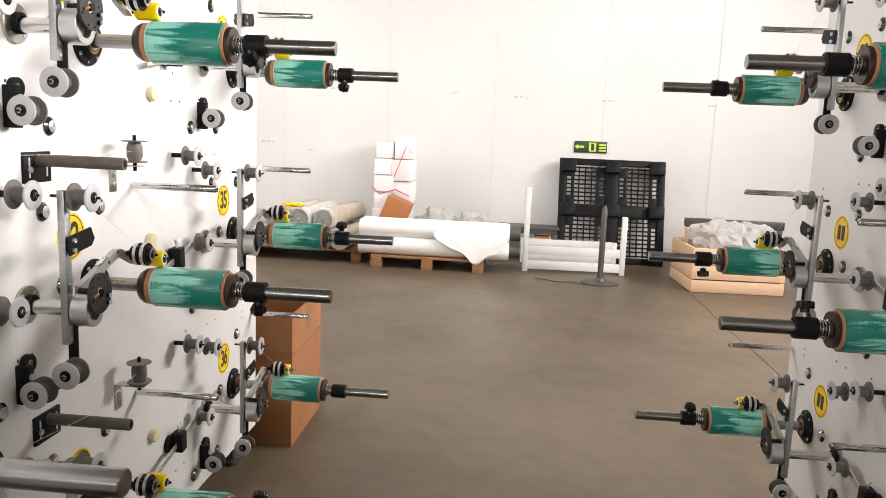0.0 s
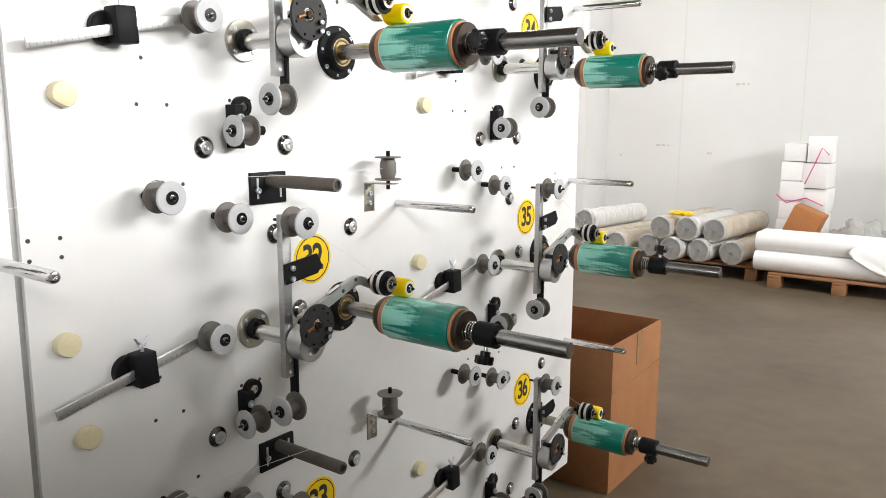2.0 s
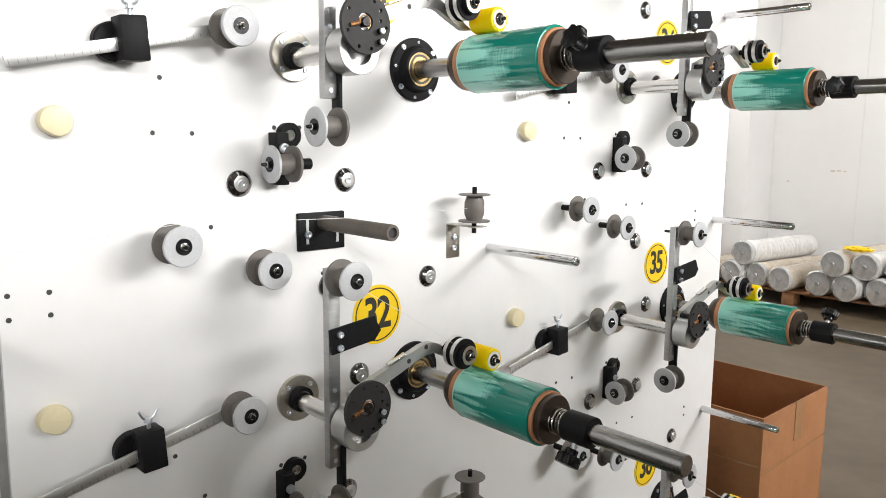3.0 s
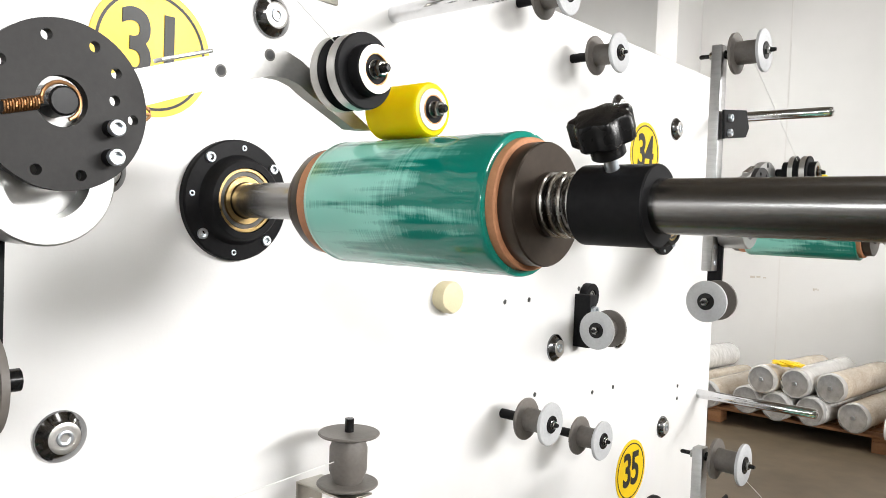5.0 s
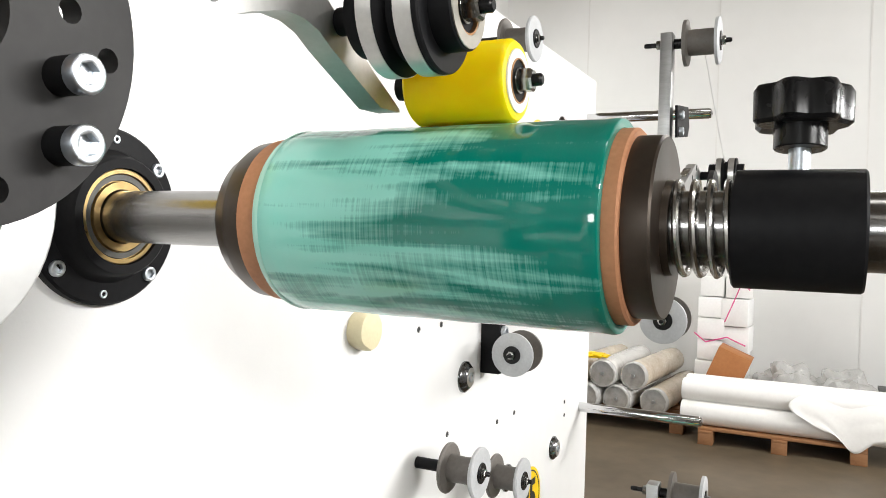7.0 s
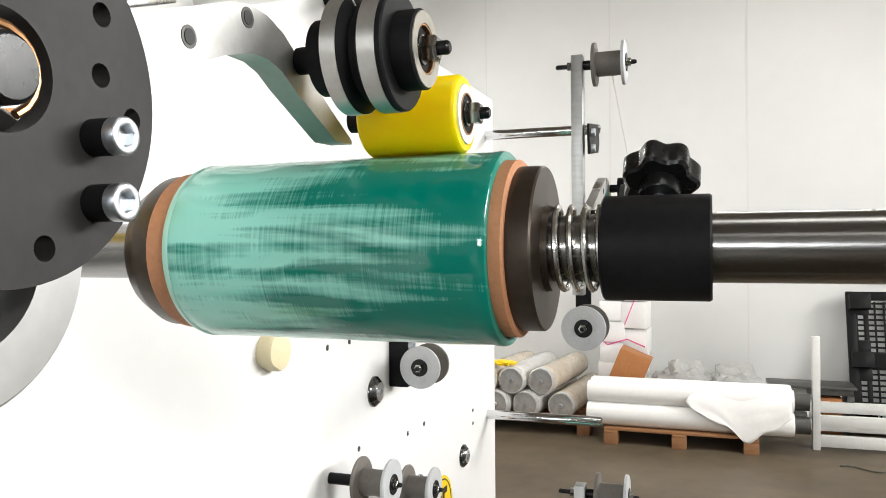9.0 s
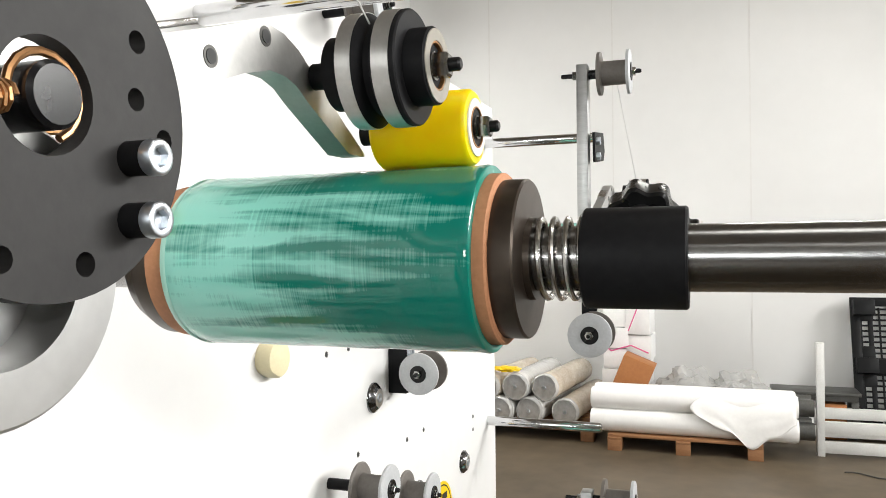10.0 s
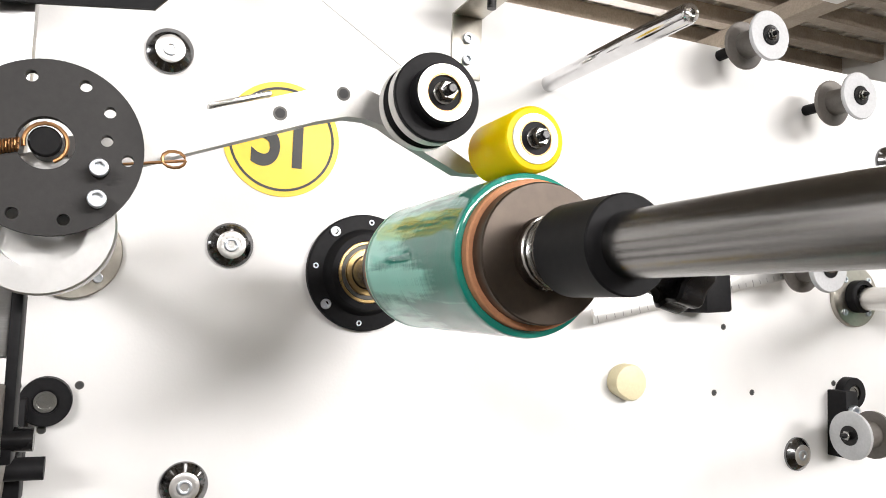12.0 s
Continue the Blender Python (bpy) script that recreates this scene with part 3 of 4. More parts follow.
    # dancer rollers at the bar's ends, black guide plate
    side_roller(ob, "top_roller", pose(-0.038, -0.187, 0.113))
    stud = part("stud_end", add_lathe(B(), [(-0.086, 0.0022), (-0.084, 0.003), (-0.050, 0.003)], 12, (0, -0.187, 0.113)), M_RUBBER, ob, "black threaded stud end")
    part("nut", add_lathe(B(), [(-0.0715, 0.0045), (-0.071, 0.0056), (-0.0655, 0.0056), (-0.065, 0.0045)], 6, (0, -0.187, 0.113)), M_NUT, stud, "plated nut")
    side_roller(ob, "bottom_roller", pose(-0.048, -0.179, -0.221, 0, 0, -90))
    part("thread", add_tube(B(), [(-0.016, -0.176, 0.103), (-0.013, -0.08, 0.045), (-0.009, 0.012, -0.014)], 0.0004, 5), M_THREAD, ob, "thin pale thread")
    add = B()
    add_box(add, -0.054, -0.177, -0.178, 0.020, 0.0055, 0.110, 0.001)
    part("hanger_plate", add, M_BLACK, ob, "black hanger plate")
    plate = part("guide_plate", add_prism(B(), [(-.205, .036), (-.123, .046), (-.110, .022), (-.122, .008), (-.200, -.002)], -0.044, -0.041), M_BLACK, ob, "black angled guide plate")
    for z in (0.007, 0.027):
        socket_screw(plate, -0.041, -0.187, z, 0.0052, 0.005)
    return ob


def slide_flange():
    ob = thing("slide_flange", "round nickel flange with four screws carrying a slide shaft", "flange", "slide flanges")
    part("plate", add_lathe(B(), [(-0.003, 0.0385), (0.006, 0.0385), (0.007, 0.0375), (0.007, 0.019)], 56, cap=False), M_FLANGE_S, ob)
    part("seal", add_lathe(B(), [(0.004, 0.0205), (0.018, 0.0205), (0.019, 0.0195), (0.019, 0.0146)], 40, cap=False), M_BLACK, ob, "black bush")
    for k in range(4):
        a = radians(45 + 90 * k)
        socket_screw(ob, 0.0062, 0.029 * math.cos(a), 0.029 * math.sin(a), 0.0042, 0.003)
    return ob


def sleeve_rod():
    ob = thing("sleeve_rod", "brown-grey sleeve rod on a black slotted mounting plate", "guide rod", "sleeve rods")
    add = B()
    add_box(add, 0.002, 0, 0, 0.008, 0.090, 0.062, 0.0015)
    plate = part("mounting_plate", add, M_BLACK, ob, "black slotted plate")
    for y in (-0.028, 0.030):
        add = B()
        add_box(add, 0.0062, y, 0, 0.0006, 0.005, 0.040, 0.0)
        part("slot", add, M_FLANGE_W, plate, "pale slot")
    socket_screw(plate, 0.006, -0.028, -0.004, 0.0062, 0.005)
    rod = part("sleeve", add_lathe(B(), [(0.006, 0.0125), (0.186, 0.0125), (0.188, 0.0118), (0.188, 0.008), (0.183, 0.008)], 40, (0, 0.003, 0.014)), M_BROWN, ob)
    # closed disc, coloured dark for the shade in the sleeve's end
    part("end_socket", add_lathe(B(), [(0.1826, 0.0078), (0.1835, 0.0078)], 24, (0, 0.003, 0.014)), M_INSIDE_SHADE, rod, "dark disc for the end socket's shade")
    return ob


def upright_roller():
    ob = thing("upright_roller", "upright grey flanged roller on a bent steel bracket", "guide roller", "upright rollers")
    add = B()
    add_box(add, 0.0002, 0, 0, 0.0044, 0.033, 0.066, 0.0006)
    add_box(add, 0.038, 0, 0.0325, 0.076, 0.033, 0.0022, 0.0006)
    br = part("bracket", add, M_FLANGE_S, ob, "bent steel bracket")
    for z in (-0.014, 0.008):
        socket_screw(br, 0.0024, 0, z, 0.0055, 0.005)
    x = 0.058
    at = (x, 0, 0)
    part("stud", add_lathe(B(), [(0.020, 0.0045), (0.106, 0.0045)], 16, at, UP), M_RUBBER, ob)
    part("barrel", add_lathe(B(), [(0.044, 0.014), (0.056, 0.0185), (0.078, 0.0185), (0.090, 0.014)], 32, at, UP), M_FLANGE_G, ob)
    for z in (0.041, 0.090):
        part("flange", add_lathe(B(), [(z, 0.0290), (z + 0.001, 0.030), (z + 0.002, 0.030), (z + 0.003, 0.029)], 40, at, UP), M_FLANGE_G, ob)
    return ob


def chrome_rod():
    ob = thing("chrome_rod", "plain polished chrome guide rod standing out of the panel", "guide rod", "chrome rods")
    part("rod", add_lathe(B(), [(-0.008, 0.0092), (0.219, 0.0092), (0.223, 0.0078), (0.2245, 0.0045), (0.2245, 0.0028), (0.220, 0.0026)], 32), M_CHROME, ob)
    return ob


def bracket_roller():
    ob = thing("bracket_roller", "grey flanged roller on a black bracket with a round black boss", "guide roller", "bracket rollers")
    boss = part("boss", add_lathe(B(), [(0, 0.0195), (0.012, 0.0195), (0.013, 0.0185), (0.013, 0.010), (0.009, 0.010)], 40), M_BLACK, ob, "round black boss")
    part("boss_screw", add_lathe(B(), [(0.008, 0.0085), (0.0115, 0.0085), (0.0115, 0.0062), (0.0105, 0.006), (0.0105, 0.001)], 24), M_NUT, boss, "grey steel hub")
    add = B()
    add_box(add, 0.012, -0.022, -0.036, 0.030, 0.020, 0.080, 0.0015)
    br = part("bracket", add, M_BLACK, ob, "black bracket")
    socket_screw(br, 0.027, -0.022, -0.020, 0.0076, 0.006)
    side_roller(ob, "roller", pose(0.056, -0.022, -0.043, 0, 0, -90))
    part("axle_boss", add_lathe(B(), [(0, 0.0085), (0.026, 0.0085)], 20), M_BLACK, ob, "black axle boss", pose(0.056, -0.020, -0.043, 0, 0, 90))
    add = B()
    add_box(add, 0.040, -0.018, -0.041, 0.036, 0.012, 0.016, 0.0015)
    part("arm", add, M_BLACK, ob)
    return ob


def ruler_slide():
    """Graduated flat bar held by a black clamp with a wing screw, a guide roller at its far end. Origin at the roller, on the panel."""
    ob = thing("ruler_slide", "graduated steel bar in a black clamp with wing screw", "ruler slide", "ruler slides")
    tilt = Matrix.Rotation(radians(12.7), 4, "X")
    add = B()
    add_box(add, 0.026, -0.142, -0.032, 0.005, 0.292, 0.017, 0.0008, tilt)
    bar = part("ruler_bar", add, M_RULER, ob, "satin graduated bar")
    for k in range(26):
        y = -0.28 + 0.0105 * k
        add = B()
        add_box(add, 0.02865, y, -0.032 + math.tan(radians(12.7)) * (y + 0.142) - 0.004, 0.0003, 0.0007, 0.0045 if k % 5 else 0.0075, 0, tilt)
        part("tick", add, M_TICK, bar)
    part("back_boss", add_lathe(B(), [(-0.003, 0.026), (0.012, 0.026), (0.014, 0.024)], 40, (0, -0.151, -0.030)), M_BLACK, ob, "round black boss")
    add = B()
    add_box(add, 0.027, -0.134, -0.026, 0.034, 0.036, 0.058, 0.003, Matrix.Rotation(radians(4), 4, "X"))
    block = part("clamp", add, M_BLACK, ob, "black clamp block")
    add = B()
    add_lathe(add, [(0, 0.003), (0.010, 0.003), (0.010, 0.006), (0.016, 0.005)], 16, (0.027, -0.134, 0.002), UP)
    for s in (-1, 1):
        add_tube(add, [(0.027, -0.134, 0.015), (0.027, -0.134 + s * 0.008, 0.020), (0.027, -0.134 + s * 0.013, 0.029)], 0.0022, 8)
    part("wing_screw", add, M_ZINC, block, "zinc wing screw")
    x = 0.031
    part("back_flange", add_lathe(B(), [(x, 0.012), (x, 0.0275), (x + 0.004, 0.0275), (x + 0.005, 0.015)], 40), M_FLANGE_G, ob)
    part("barrel", add_lathe(B(), [(x + 0.004, 0.0155), (x + 0.02, 0.0145), (x + 0.037, 0.0155)], 32), M_FLANGE_G, ob)
    face = part("front_flange", add_lathe(B(), [(x + 0.036, 0.0265), (x + 0.037, 0.028), (x + 0.041, 0.0275), (x + 0.042, 0.0265), (x + 0.042, 0.0095), (x + 0.040, 0.009)], 40), M_FLANGE_W, ob, "pale nylon flange")
    part("bearing", add_lathe(B(), [(x + 0.041, 0.0116), (x + 0.0432, 0.0113), (x + 0.0432, 0.006)], 32), M_RUBBER, face)
    hex_nut(ob, x + 0.042, 0, 0, 0.0052, 0.005, 0.006)
    return ob


def rubber_plug():
    ob = thing("rubber_plug", "ivory rubber stop plug stuck in the white panel", "plug", "rubber plugs")
    bm = B()
    rings = []
    for x, f in ((-0.004, 0.92), (0.002, 1.0), (0.013, 1.0), (0.016, 0.92), (0.017, 0.7)):
        ring = []
        for k in range(32):
            a = 2 * math.pi * k / 32
            r = 0.0200 * (1 - 0.12 * math.exp(-((math.sin((a - 4.2) / 2)) / 0.22) ** 2))
            ring.append(bm.verts.new((x, 1.05 * r * f * math.cos(a), r * f * math.sin(a))))
        rings.append(ring)
    for a, b in zip(rings, rings[1:]):
        for k in range(32):
            bm.faces.new((a[k], a[(k + 1) % 32], b[(k + 1) % 32], b[k]))
    bm.faces.new(rings[-1])
    part("plug", bm, M_BEIGE, ob)
    return ob


def number_sticker(text, m, name="number_sticker"):
    ob = thing(name, "round yellow sticker with black number on the white panel", "sticker", "number stickers", m)
    part("disc", add_lathe(B(), [(-0.001, 0.0535), (0.0010, 0.0535)], 64), M_STICKER, ob, "yellow disc")
    part("ring", add_lathe(B(), [(0.0008, 0.0485), (0.0014, 0.0485), (0.0014, 0.0462), (0.0008, 0.0462)], 64, cap=False), M_PRINT, ob, "black printed ring")
    if text:
        cu = bpy.data.curves.new("number", "FONT")
        cu.body, cu.size, cu.align_x, cu.align_y, cu.extrude, cu.offset, cu.space_character = text, 0.080, "CENTER", "CENTER", 0.0003, 0.0018, 0.90
        tmp = bpy.data.objects.new("number", cu)
        scene.collection.objects.link(tmp)
        data = bpy.data.meshes.new_from_object(tmp.evaluated_get(bpy.context.evaluated_depsgraph_get()))
        bpy.data.objects.remove(tmp)
        data.transform(Matrix(((0, 0, 1, 0.0015), (0.80, 0, 0, 0), (0, 1, 0, 0), (0, 0, 0, 1))))
        data.materials.clear()
        data.materials.append(M_PRINT)
        part("number", data, M_PRINT, ob, "black printed number")
    else:
        for y in (-0.014, 0.014):
            add = B()
            add_box(add, 0.0014, y, 0, 0.0006, 0.020, 0.046)
            part("digit_bar", add, M_PRINT, ob, "black printed bar")
    return ob


def bolt_hole():
    ob = thing("bolt_hole", "small dark threaded hole in the white panel", "hole", "panel holes")
    part("rim", add_lathe(B(), [(0.0002, 0.0036), (0.0008, 0.0034), (0.0008, 0.0026)], 16, cap=False), M_IRON, ob)
    # plugged with a dark disc in place of real depth and shade
    part("bore", add_lathe(B(), [(-0.004, 0.0027), (0.0005, 0.0027)], 16), M_INSIDE_SHADE, ob)
    return ob


# local places on a station, (y, z) from the sticker's centre
COL, ROW = (-0.94, 0.0, 0.9), (1.6, 1.05, 0.5)
RX, RSHIFT = 1.995, -0.02  # the facing machine: its panel's plane, and its shift along the aisle
FACE = {(1, 0): 0.2015, (1, 1): 0.204, (1, 2): 0.200, (2, 0): 0.231, (2, 1): 0.231, (2, 2): 0.240}
PROTO = {
    "guide": guide_roller(), "boss": eyelet(), "flange": bearing_flange(), "slide": slide_flange(), "sleeve": sleeve_rod(),
    "upright": upright_roller(), "rod": chrome_rod(), "bracket": bracket_roller(), "ruler": ruler_slide(), "plug": rubber_plug(), "hole": bolt_hole(),
    "roll": film_roll(), "spindle": spindle(), "arm": traverse_arm(),
}
USED = set()
SPIN, SLIDE = [], []  # (thing, x, y, z, mirrored, phase) ; (thing, x, y, z, mirrored, face at 3.5 s)


def put(kind, x, y, z, mirror=False):
    """The prototype itself for the first of a kind, copies for the rest."""
    m = Matrix.Translation((x, y, z))
    if mirror:
        m = m @ Matrix.Diagonal((-1, 1, 1, 1))
    if kind in USED:
        return copy_thing(PROTO[kind], m) if not mirror else mirrored(kind, m)
    USED.add(kind)
    PROTO[kind].matrix_basis = m
    return PROTO[kind]


def mirrored(kind, m):
    ob = copy_thing(PROTO[kind], Matrix())
    ob.location, ob.scale = m.translation, (-1, 1, 1)
    return ob


LAYOUT = [("guide", -.386, .164), ("guide", -.247, .116), ("boss", -.102, .066), ("boss", .118, .056), ("boss", -.041, -.101), ("boss", -.262, -.309), ("boss", -.068, -.309),
          ("flange", .083, -.119), ("slide", -.167, -.115), ("sleeve", -.118, .159), ("upright", .182, .118), ("rod", .281, .095), ("bracket", -.178, -.236),
          ("ruler", -.290, -.088), ("plug", -.517, -.222), ("hole", -.390, -.235), ("hole", -.333, -.235), ("hole", -.377, -.159), ("hole", -.309, .178), ("hole", -.583, .110), ("hole", -.534, .109), ("hole", -.583, .079), ("hole", -.534, .079), ("hole", -.200, -.2245), ("hole", -.1545, -.224), ("hole", -.180, -.2595)]
SPARE = [(-.145, .158), (-.077, .157), (.18, .124), (.18, .10)]  # holes where a column carries no sleeve rod or upright roller
PHASE = {(1, 0): 10.4, (1, 1): 1.25, (1, 2): 0.9, (2, 0): 1.17, (2, 1): 1.0, (2, 2): 1.3}


def station(c, r, mirror=False):
    x0, y0, z0 = (RX, COL[c] + RSHIFT, ROW[r]) if mirror else (0.0, COL[c], ROW[r])
    for kind, y, z in LAYOUT:
        if (kind == "hole" and z0 + z > 1.755) or (c == 2 and kind in ("sleeve", "upright")) or (c == 0 and (kind == "plug" or kind == "hole")) or (kind == "hole" and y < -0.5 and not (c == 1 and r)):
            continue
        put(kind, x0, y0 + y, z0 + z - (0.010 if kind == "ruler" and r else 0), mirror)
    if r and c:
        put("plug", x0, y0 - .540, z0 - .060, mirror)
    if r and c == 2:
        for y, z in SPARE:
            put("hole", x0, y0 + y, z0 + z, mirror)
    ph = PHASE.get((c, r), 1.07) + (0.19 if mirror else 0)
    for kind in ("spindle", "roll"):
        SPIN.append((put(kind, x0, y0 + .083, z0 - .119, mirror), x0, y0 + .083, z0 - .119, ph))
    arm = put("arm", x0, y0, z0 - .003, mirror)
    if (c, r) == (1, 1) and not mirror:
        for ch in arm.children:
            if ch.name.startswith(("bottom_roller", "hanger_plate")):
                ch.location.z -= 0.018
    SLIDE.append((arm, x0, y0 + .001, z0 - .003, -1 if mirror else 1, FACE.get((c, r), 0.20) + (0.023 if mirror else 0)))


for c, r in ((1, 0), (1, 1), (1, 2), (2, 0), (2, 1), (2, 2), (0, 1), (0, 2)):
    station(c, r)
    number_sticker({(1, 0): "31", (1, 1): "32", (1, 2): "33", (2, 0): "34", (2, 1): "35", (2, 2): "36"}.get((c, r), ""), pose(0, COL[c], ROW[r]))
for c in (2, 1):
    for r in range(3):
        station(c, r, True)
        number_sticker("", pose(RX, COL[c] + RSHIFT, ROW[r], 0, 0, 180))


def motions():
    """Spindles turn once in 0.487 s, arms creep outwards."""
    times = [k / 10 for k in range(121)]
    for ob, x, y, z, phase in SPIN:
        walk(ob, [(t, pose(x, y, z, -739.2 * (t - phase))) for t in times])
    creep = ((0, -.154), (1, -.1424), (2, -.132), (3, -.1195), (3.5, -.108), (5.3, -.0801), (6, -.0668), (7, -.0540), (8.5, -.034), (9.5, -.0168), (10.5, -.0095), (11.25, -.0037), (12, 0))
    for ob, x, y, z, sign, face in SLIDE:
        walk(ob, [(t, pose(x + sign * (face + 0.108 + s), y, z)) for t, s in creep])

# ---- machine cabinets ----


def machine(x0, sign, y_seam, y_end):
    """White panels on levelling feet, butted at a seam, closed by a back and ends."""
    ob = thing("winding_machine", "long white steel winding machine on levelling feet", "machine", "winding machines")
    for a, b in ((-2.0, y_seam - 0.006), (y_seam + 0.006, y_end)):
        add = B()
        add_box(add, x0 - sign * 0.011, (a + b) / 2, 0.95, 0.022, b - a, 1.65, 0.0015)
        part("panel", add, M_PANEL, ob, "white powder-coated panel")
    add = B()
    add_box(add, x0 - sign * 0.014, y_seam, 0.95, 0.012, 0.0125, 1.64)
    part("seam_strip", add, M_PANEL_EDGE, ob, "grey metal joint strip")
    for cx, cy, sx, sy, nm in ((0.40, (y_end - 2.0) / 2, 0.02, y_end + 2.0, "back_panel"), (0.21, y_end - 0.02, 0.36, 0.03, "end_panel"), (0.21, -1.98, 0.36, 0.03, "end_panel")):
        add = B()
        add_box(add, x0 - sign * cx, cy, 0.94, sx, sy, 1.66, 0.001)
        part(nm, add, M_PANEL, ob)
    add = B()
    add_box(add, x0 - sign * 0.21, (y_end - 2.0) / 2, 1.764, 0.358, y_end + 1.94, 0.016, 0.001)
    part("top_panel", add, M_PANEL, ob)
    for y in (y_end - 0.09, 0.2, -0.9, -1.9):
        add = add_lathe(B(), [(0, 0.035), (0.012, 0.035), (0.02, 0.012), (0.13, 0.012)], 20, (x0 - sign * 0.06, y, 0), UP)
        part("levelling_foot", add, M_IRON, ob, "grey levelling foot")


machine(0.0, 1, -0.60, 1.236)
machine(RX, -1, -0.63, 1.185)

# threads that run over the rollers
for dz in (0.0, -0.55):
    pts = [(0.06, -0.90, 1.19 + dz), (0.06, -0.386, 1.243 + dz), (0.10, -0.10, 1.238 + dz), (0.058, 0.165, 1.235 + dz)]
    solid("thread", add_tube(B(), pts, 0.0005, 5), M_THREAD, "thin pale thread running over the rollers", "thread", "threads")

# ---- the hall ----
WALL_Y, WEST, EAST, SOUTH, TOP = 6.75, -6.2, 6.2, -9.0, 4.15
add = B()
add_box(add, 0.0, -1.1, -0.05, 12.6, 15.9, 0.1)
solid("floor", add, M_FLOOR, "worn brown-grey concrete floor with scuffs", kind="structure")
for a, b in (((2.54, 5.15), (2.55, 2.74)),):
    bm = add_tube(B(), [(a[0] + (b[0] - a[0]) * t + 0.006 * math.sin(9 * t), a[1] + (b[1] - a[1]) * t, 0.0006) for t in (k / 12 for k in range(13))], 0.0025, 6)
    solid("floor_crack", bm, M_IRON, "dark joint line in the concrete floor", kind="structure")


def wall(name, x0, x1, y0, y1, z0=0.0, z1=4.32, finish=M_WALL, label="white insulated sandwich-panel wall"):
    add = B()
    add_box(add, (x0 + x1) / 2, (y0 + y1) / 2, (z0 + z1) / 2, x1 - x0, y1 - y0, z1 - z0)
    return solid(name, add, finish, label, kind="structure")


wall_north = wall("wall_north", WEST, EAST, WALL_Y, WALL_Y + 0.1)
for k in range(10):
    x = -5.015 + 1.15 * k
    add = B()
    add_box(add, x, WALL_Y - 0.0015, TOP / 2, 0.012, 0.004, 4.32)
    part("panel_joint", add, M_SEAM, wall_north)
# unseen walls added to close the hall, kept dark for the reflections
GREY = dict(finish=M_UNSEEN_WALL, label="dark grey wall added out of view")
# west and south walls are left open where the added lamps stand
wall("wall_west", WEST - 0.1, WEST, SOUTH, 0.4, **GREY)
wall("wall_west", WEST - 0.1, WEST, 5.0, WALL_Y, **GREY)
wall("wall_west", WEST - 0.1, WEST, 0.4, 5.0, 0, 2.9, **GREY)
wall("wall_west", WEST - 0.1, WEST, 0.4, 5.0, 3.7, 4.32, **GREY)
wall("wall_south", WEST, -1.3, SOUTH - 0.1, SOUTH, **GREY)
wall("wall_south", 1.1, EAST, SOUTH - 0.1, SOUTH, **GREY)
wall("wall_south", -1.3, 1.1, SOUTH - 0.1, SOUTH, 0, 2.0, **GREY)
wall("wall_south", -1.3, 1.1, SOUTH - 0.1, SOUTH, 3.3, 4.32, **GREY)
# the east wall, unseen too, gets two high openings behind the added lamps
wall("wall_east", EAST, EAST + 0.1, SOUTH, -4.6, **GREY)
wall("wall_east", EAST, EAST + 0.1, -4.6, -1.8, 0, 3.15, **GREY)
wall("wall_east", EAST, EAST + 0.1, -4.6, -1.8, 3.95, 4.32, **GREY)
wall("wall_east", EAST, EAST + 0.1, -1.8, 0.4, **GREY)
wall("wall_east", EAST, EAST + 0.1, 5.0, WALL_Y, **GREY)
wall("wall_east", EAST, EAST + 0.1, 0.4, 5.0, 0, 2.9, **GREY)
wall("wall_east", EAST, EAST + 0.1, 0.4, 5.0, 3.7, 4.32, **GREY)
add = B()
add_box(add, 0.0, -1.1, TOP + 0.16, 12.6, 15.9, 0.06)
for k in range(60):
    add_box(add, 0.0, -8.9 + 0.26 * k, TOP + 0.12, 12.6, 0.05, 0.03)
solid("ceiling", add, M_ROOF, "pale ribbed metal roof sheets", kind="structure")
for k in range(26):
    add = B()
    add_box(add, -6.03 + 0.48 * k, -1.1, TOP + 0.03, 0.13, 15.7, 0.15)
    solid("purlin", add, M_ROOF_STEEL, "dark brown steel roof purlin", "purlin", "roof purlins", kind="structure")
for y in (4.9, 0.6, -3.7, -8.0):
    add = B()
    add_box(add, 0.0, y, TOP - 0.12, 12.4, 0.2, 0.14)
    solid("roof_beam", add, M_ROOF_STEEL, "dark brown steel roof beam", "beam", "roof beams", kind="structure")
# white boxed column in front of the north wall
add = B()
add_box(add, -2.475, WALL_Y - 0.265, TOP / 2, 0.205, 0.53, TOP, 0.004)
solid("column", add, M_WALL, "white boxed-in column against the wall", kind="structure")

# battens added out of view as bodies for the added roof lamps
for lx, ly in LIGHTS:
    lamp = thing("ceiling_light", "white batten added out of view under the roof", "ceiling light", "ceiling lights", pose(lx, ly, 3.78))
    add = B()
    add_box(add, 0, 0, 0.02, 1.24, 0.3, 0.05, 0.004)
    part("housing", add, M_WHITE_METAL, lamp)
    for x in (-0.5, 0.5):
        part("hanger", add_lathe(B(), [(0.04, 0.006), (0.53, 0.006)], 8, (x, 0, 0), UP), M_IRON, lamp, "grey hanger rod")

# electrical cabinet with its door ajar
cab = thing("electric_cabinet", "grey wall-mounted electric cabinet with its door ajar", "cabinet", at=pose(-2.97, WALL_Y - 0.27, 0.90))
add = B()
add_box(add, 0, 0.14, -0.03, 0.36, 0.26, 0.56, 0.004)
# solid box, painted dark for the shade behind the open door
part("body", add, M_INSIDE_SHADE, cab)
add = B()
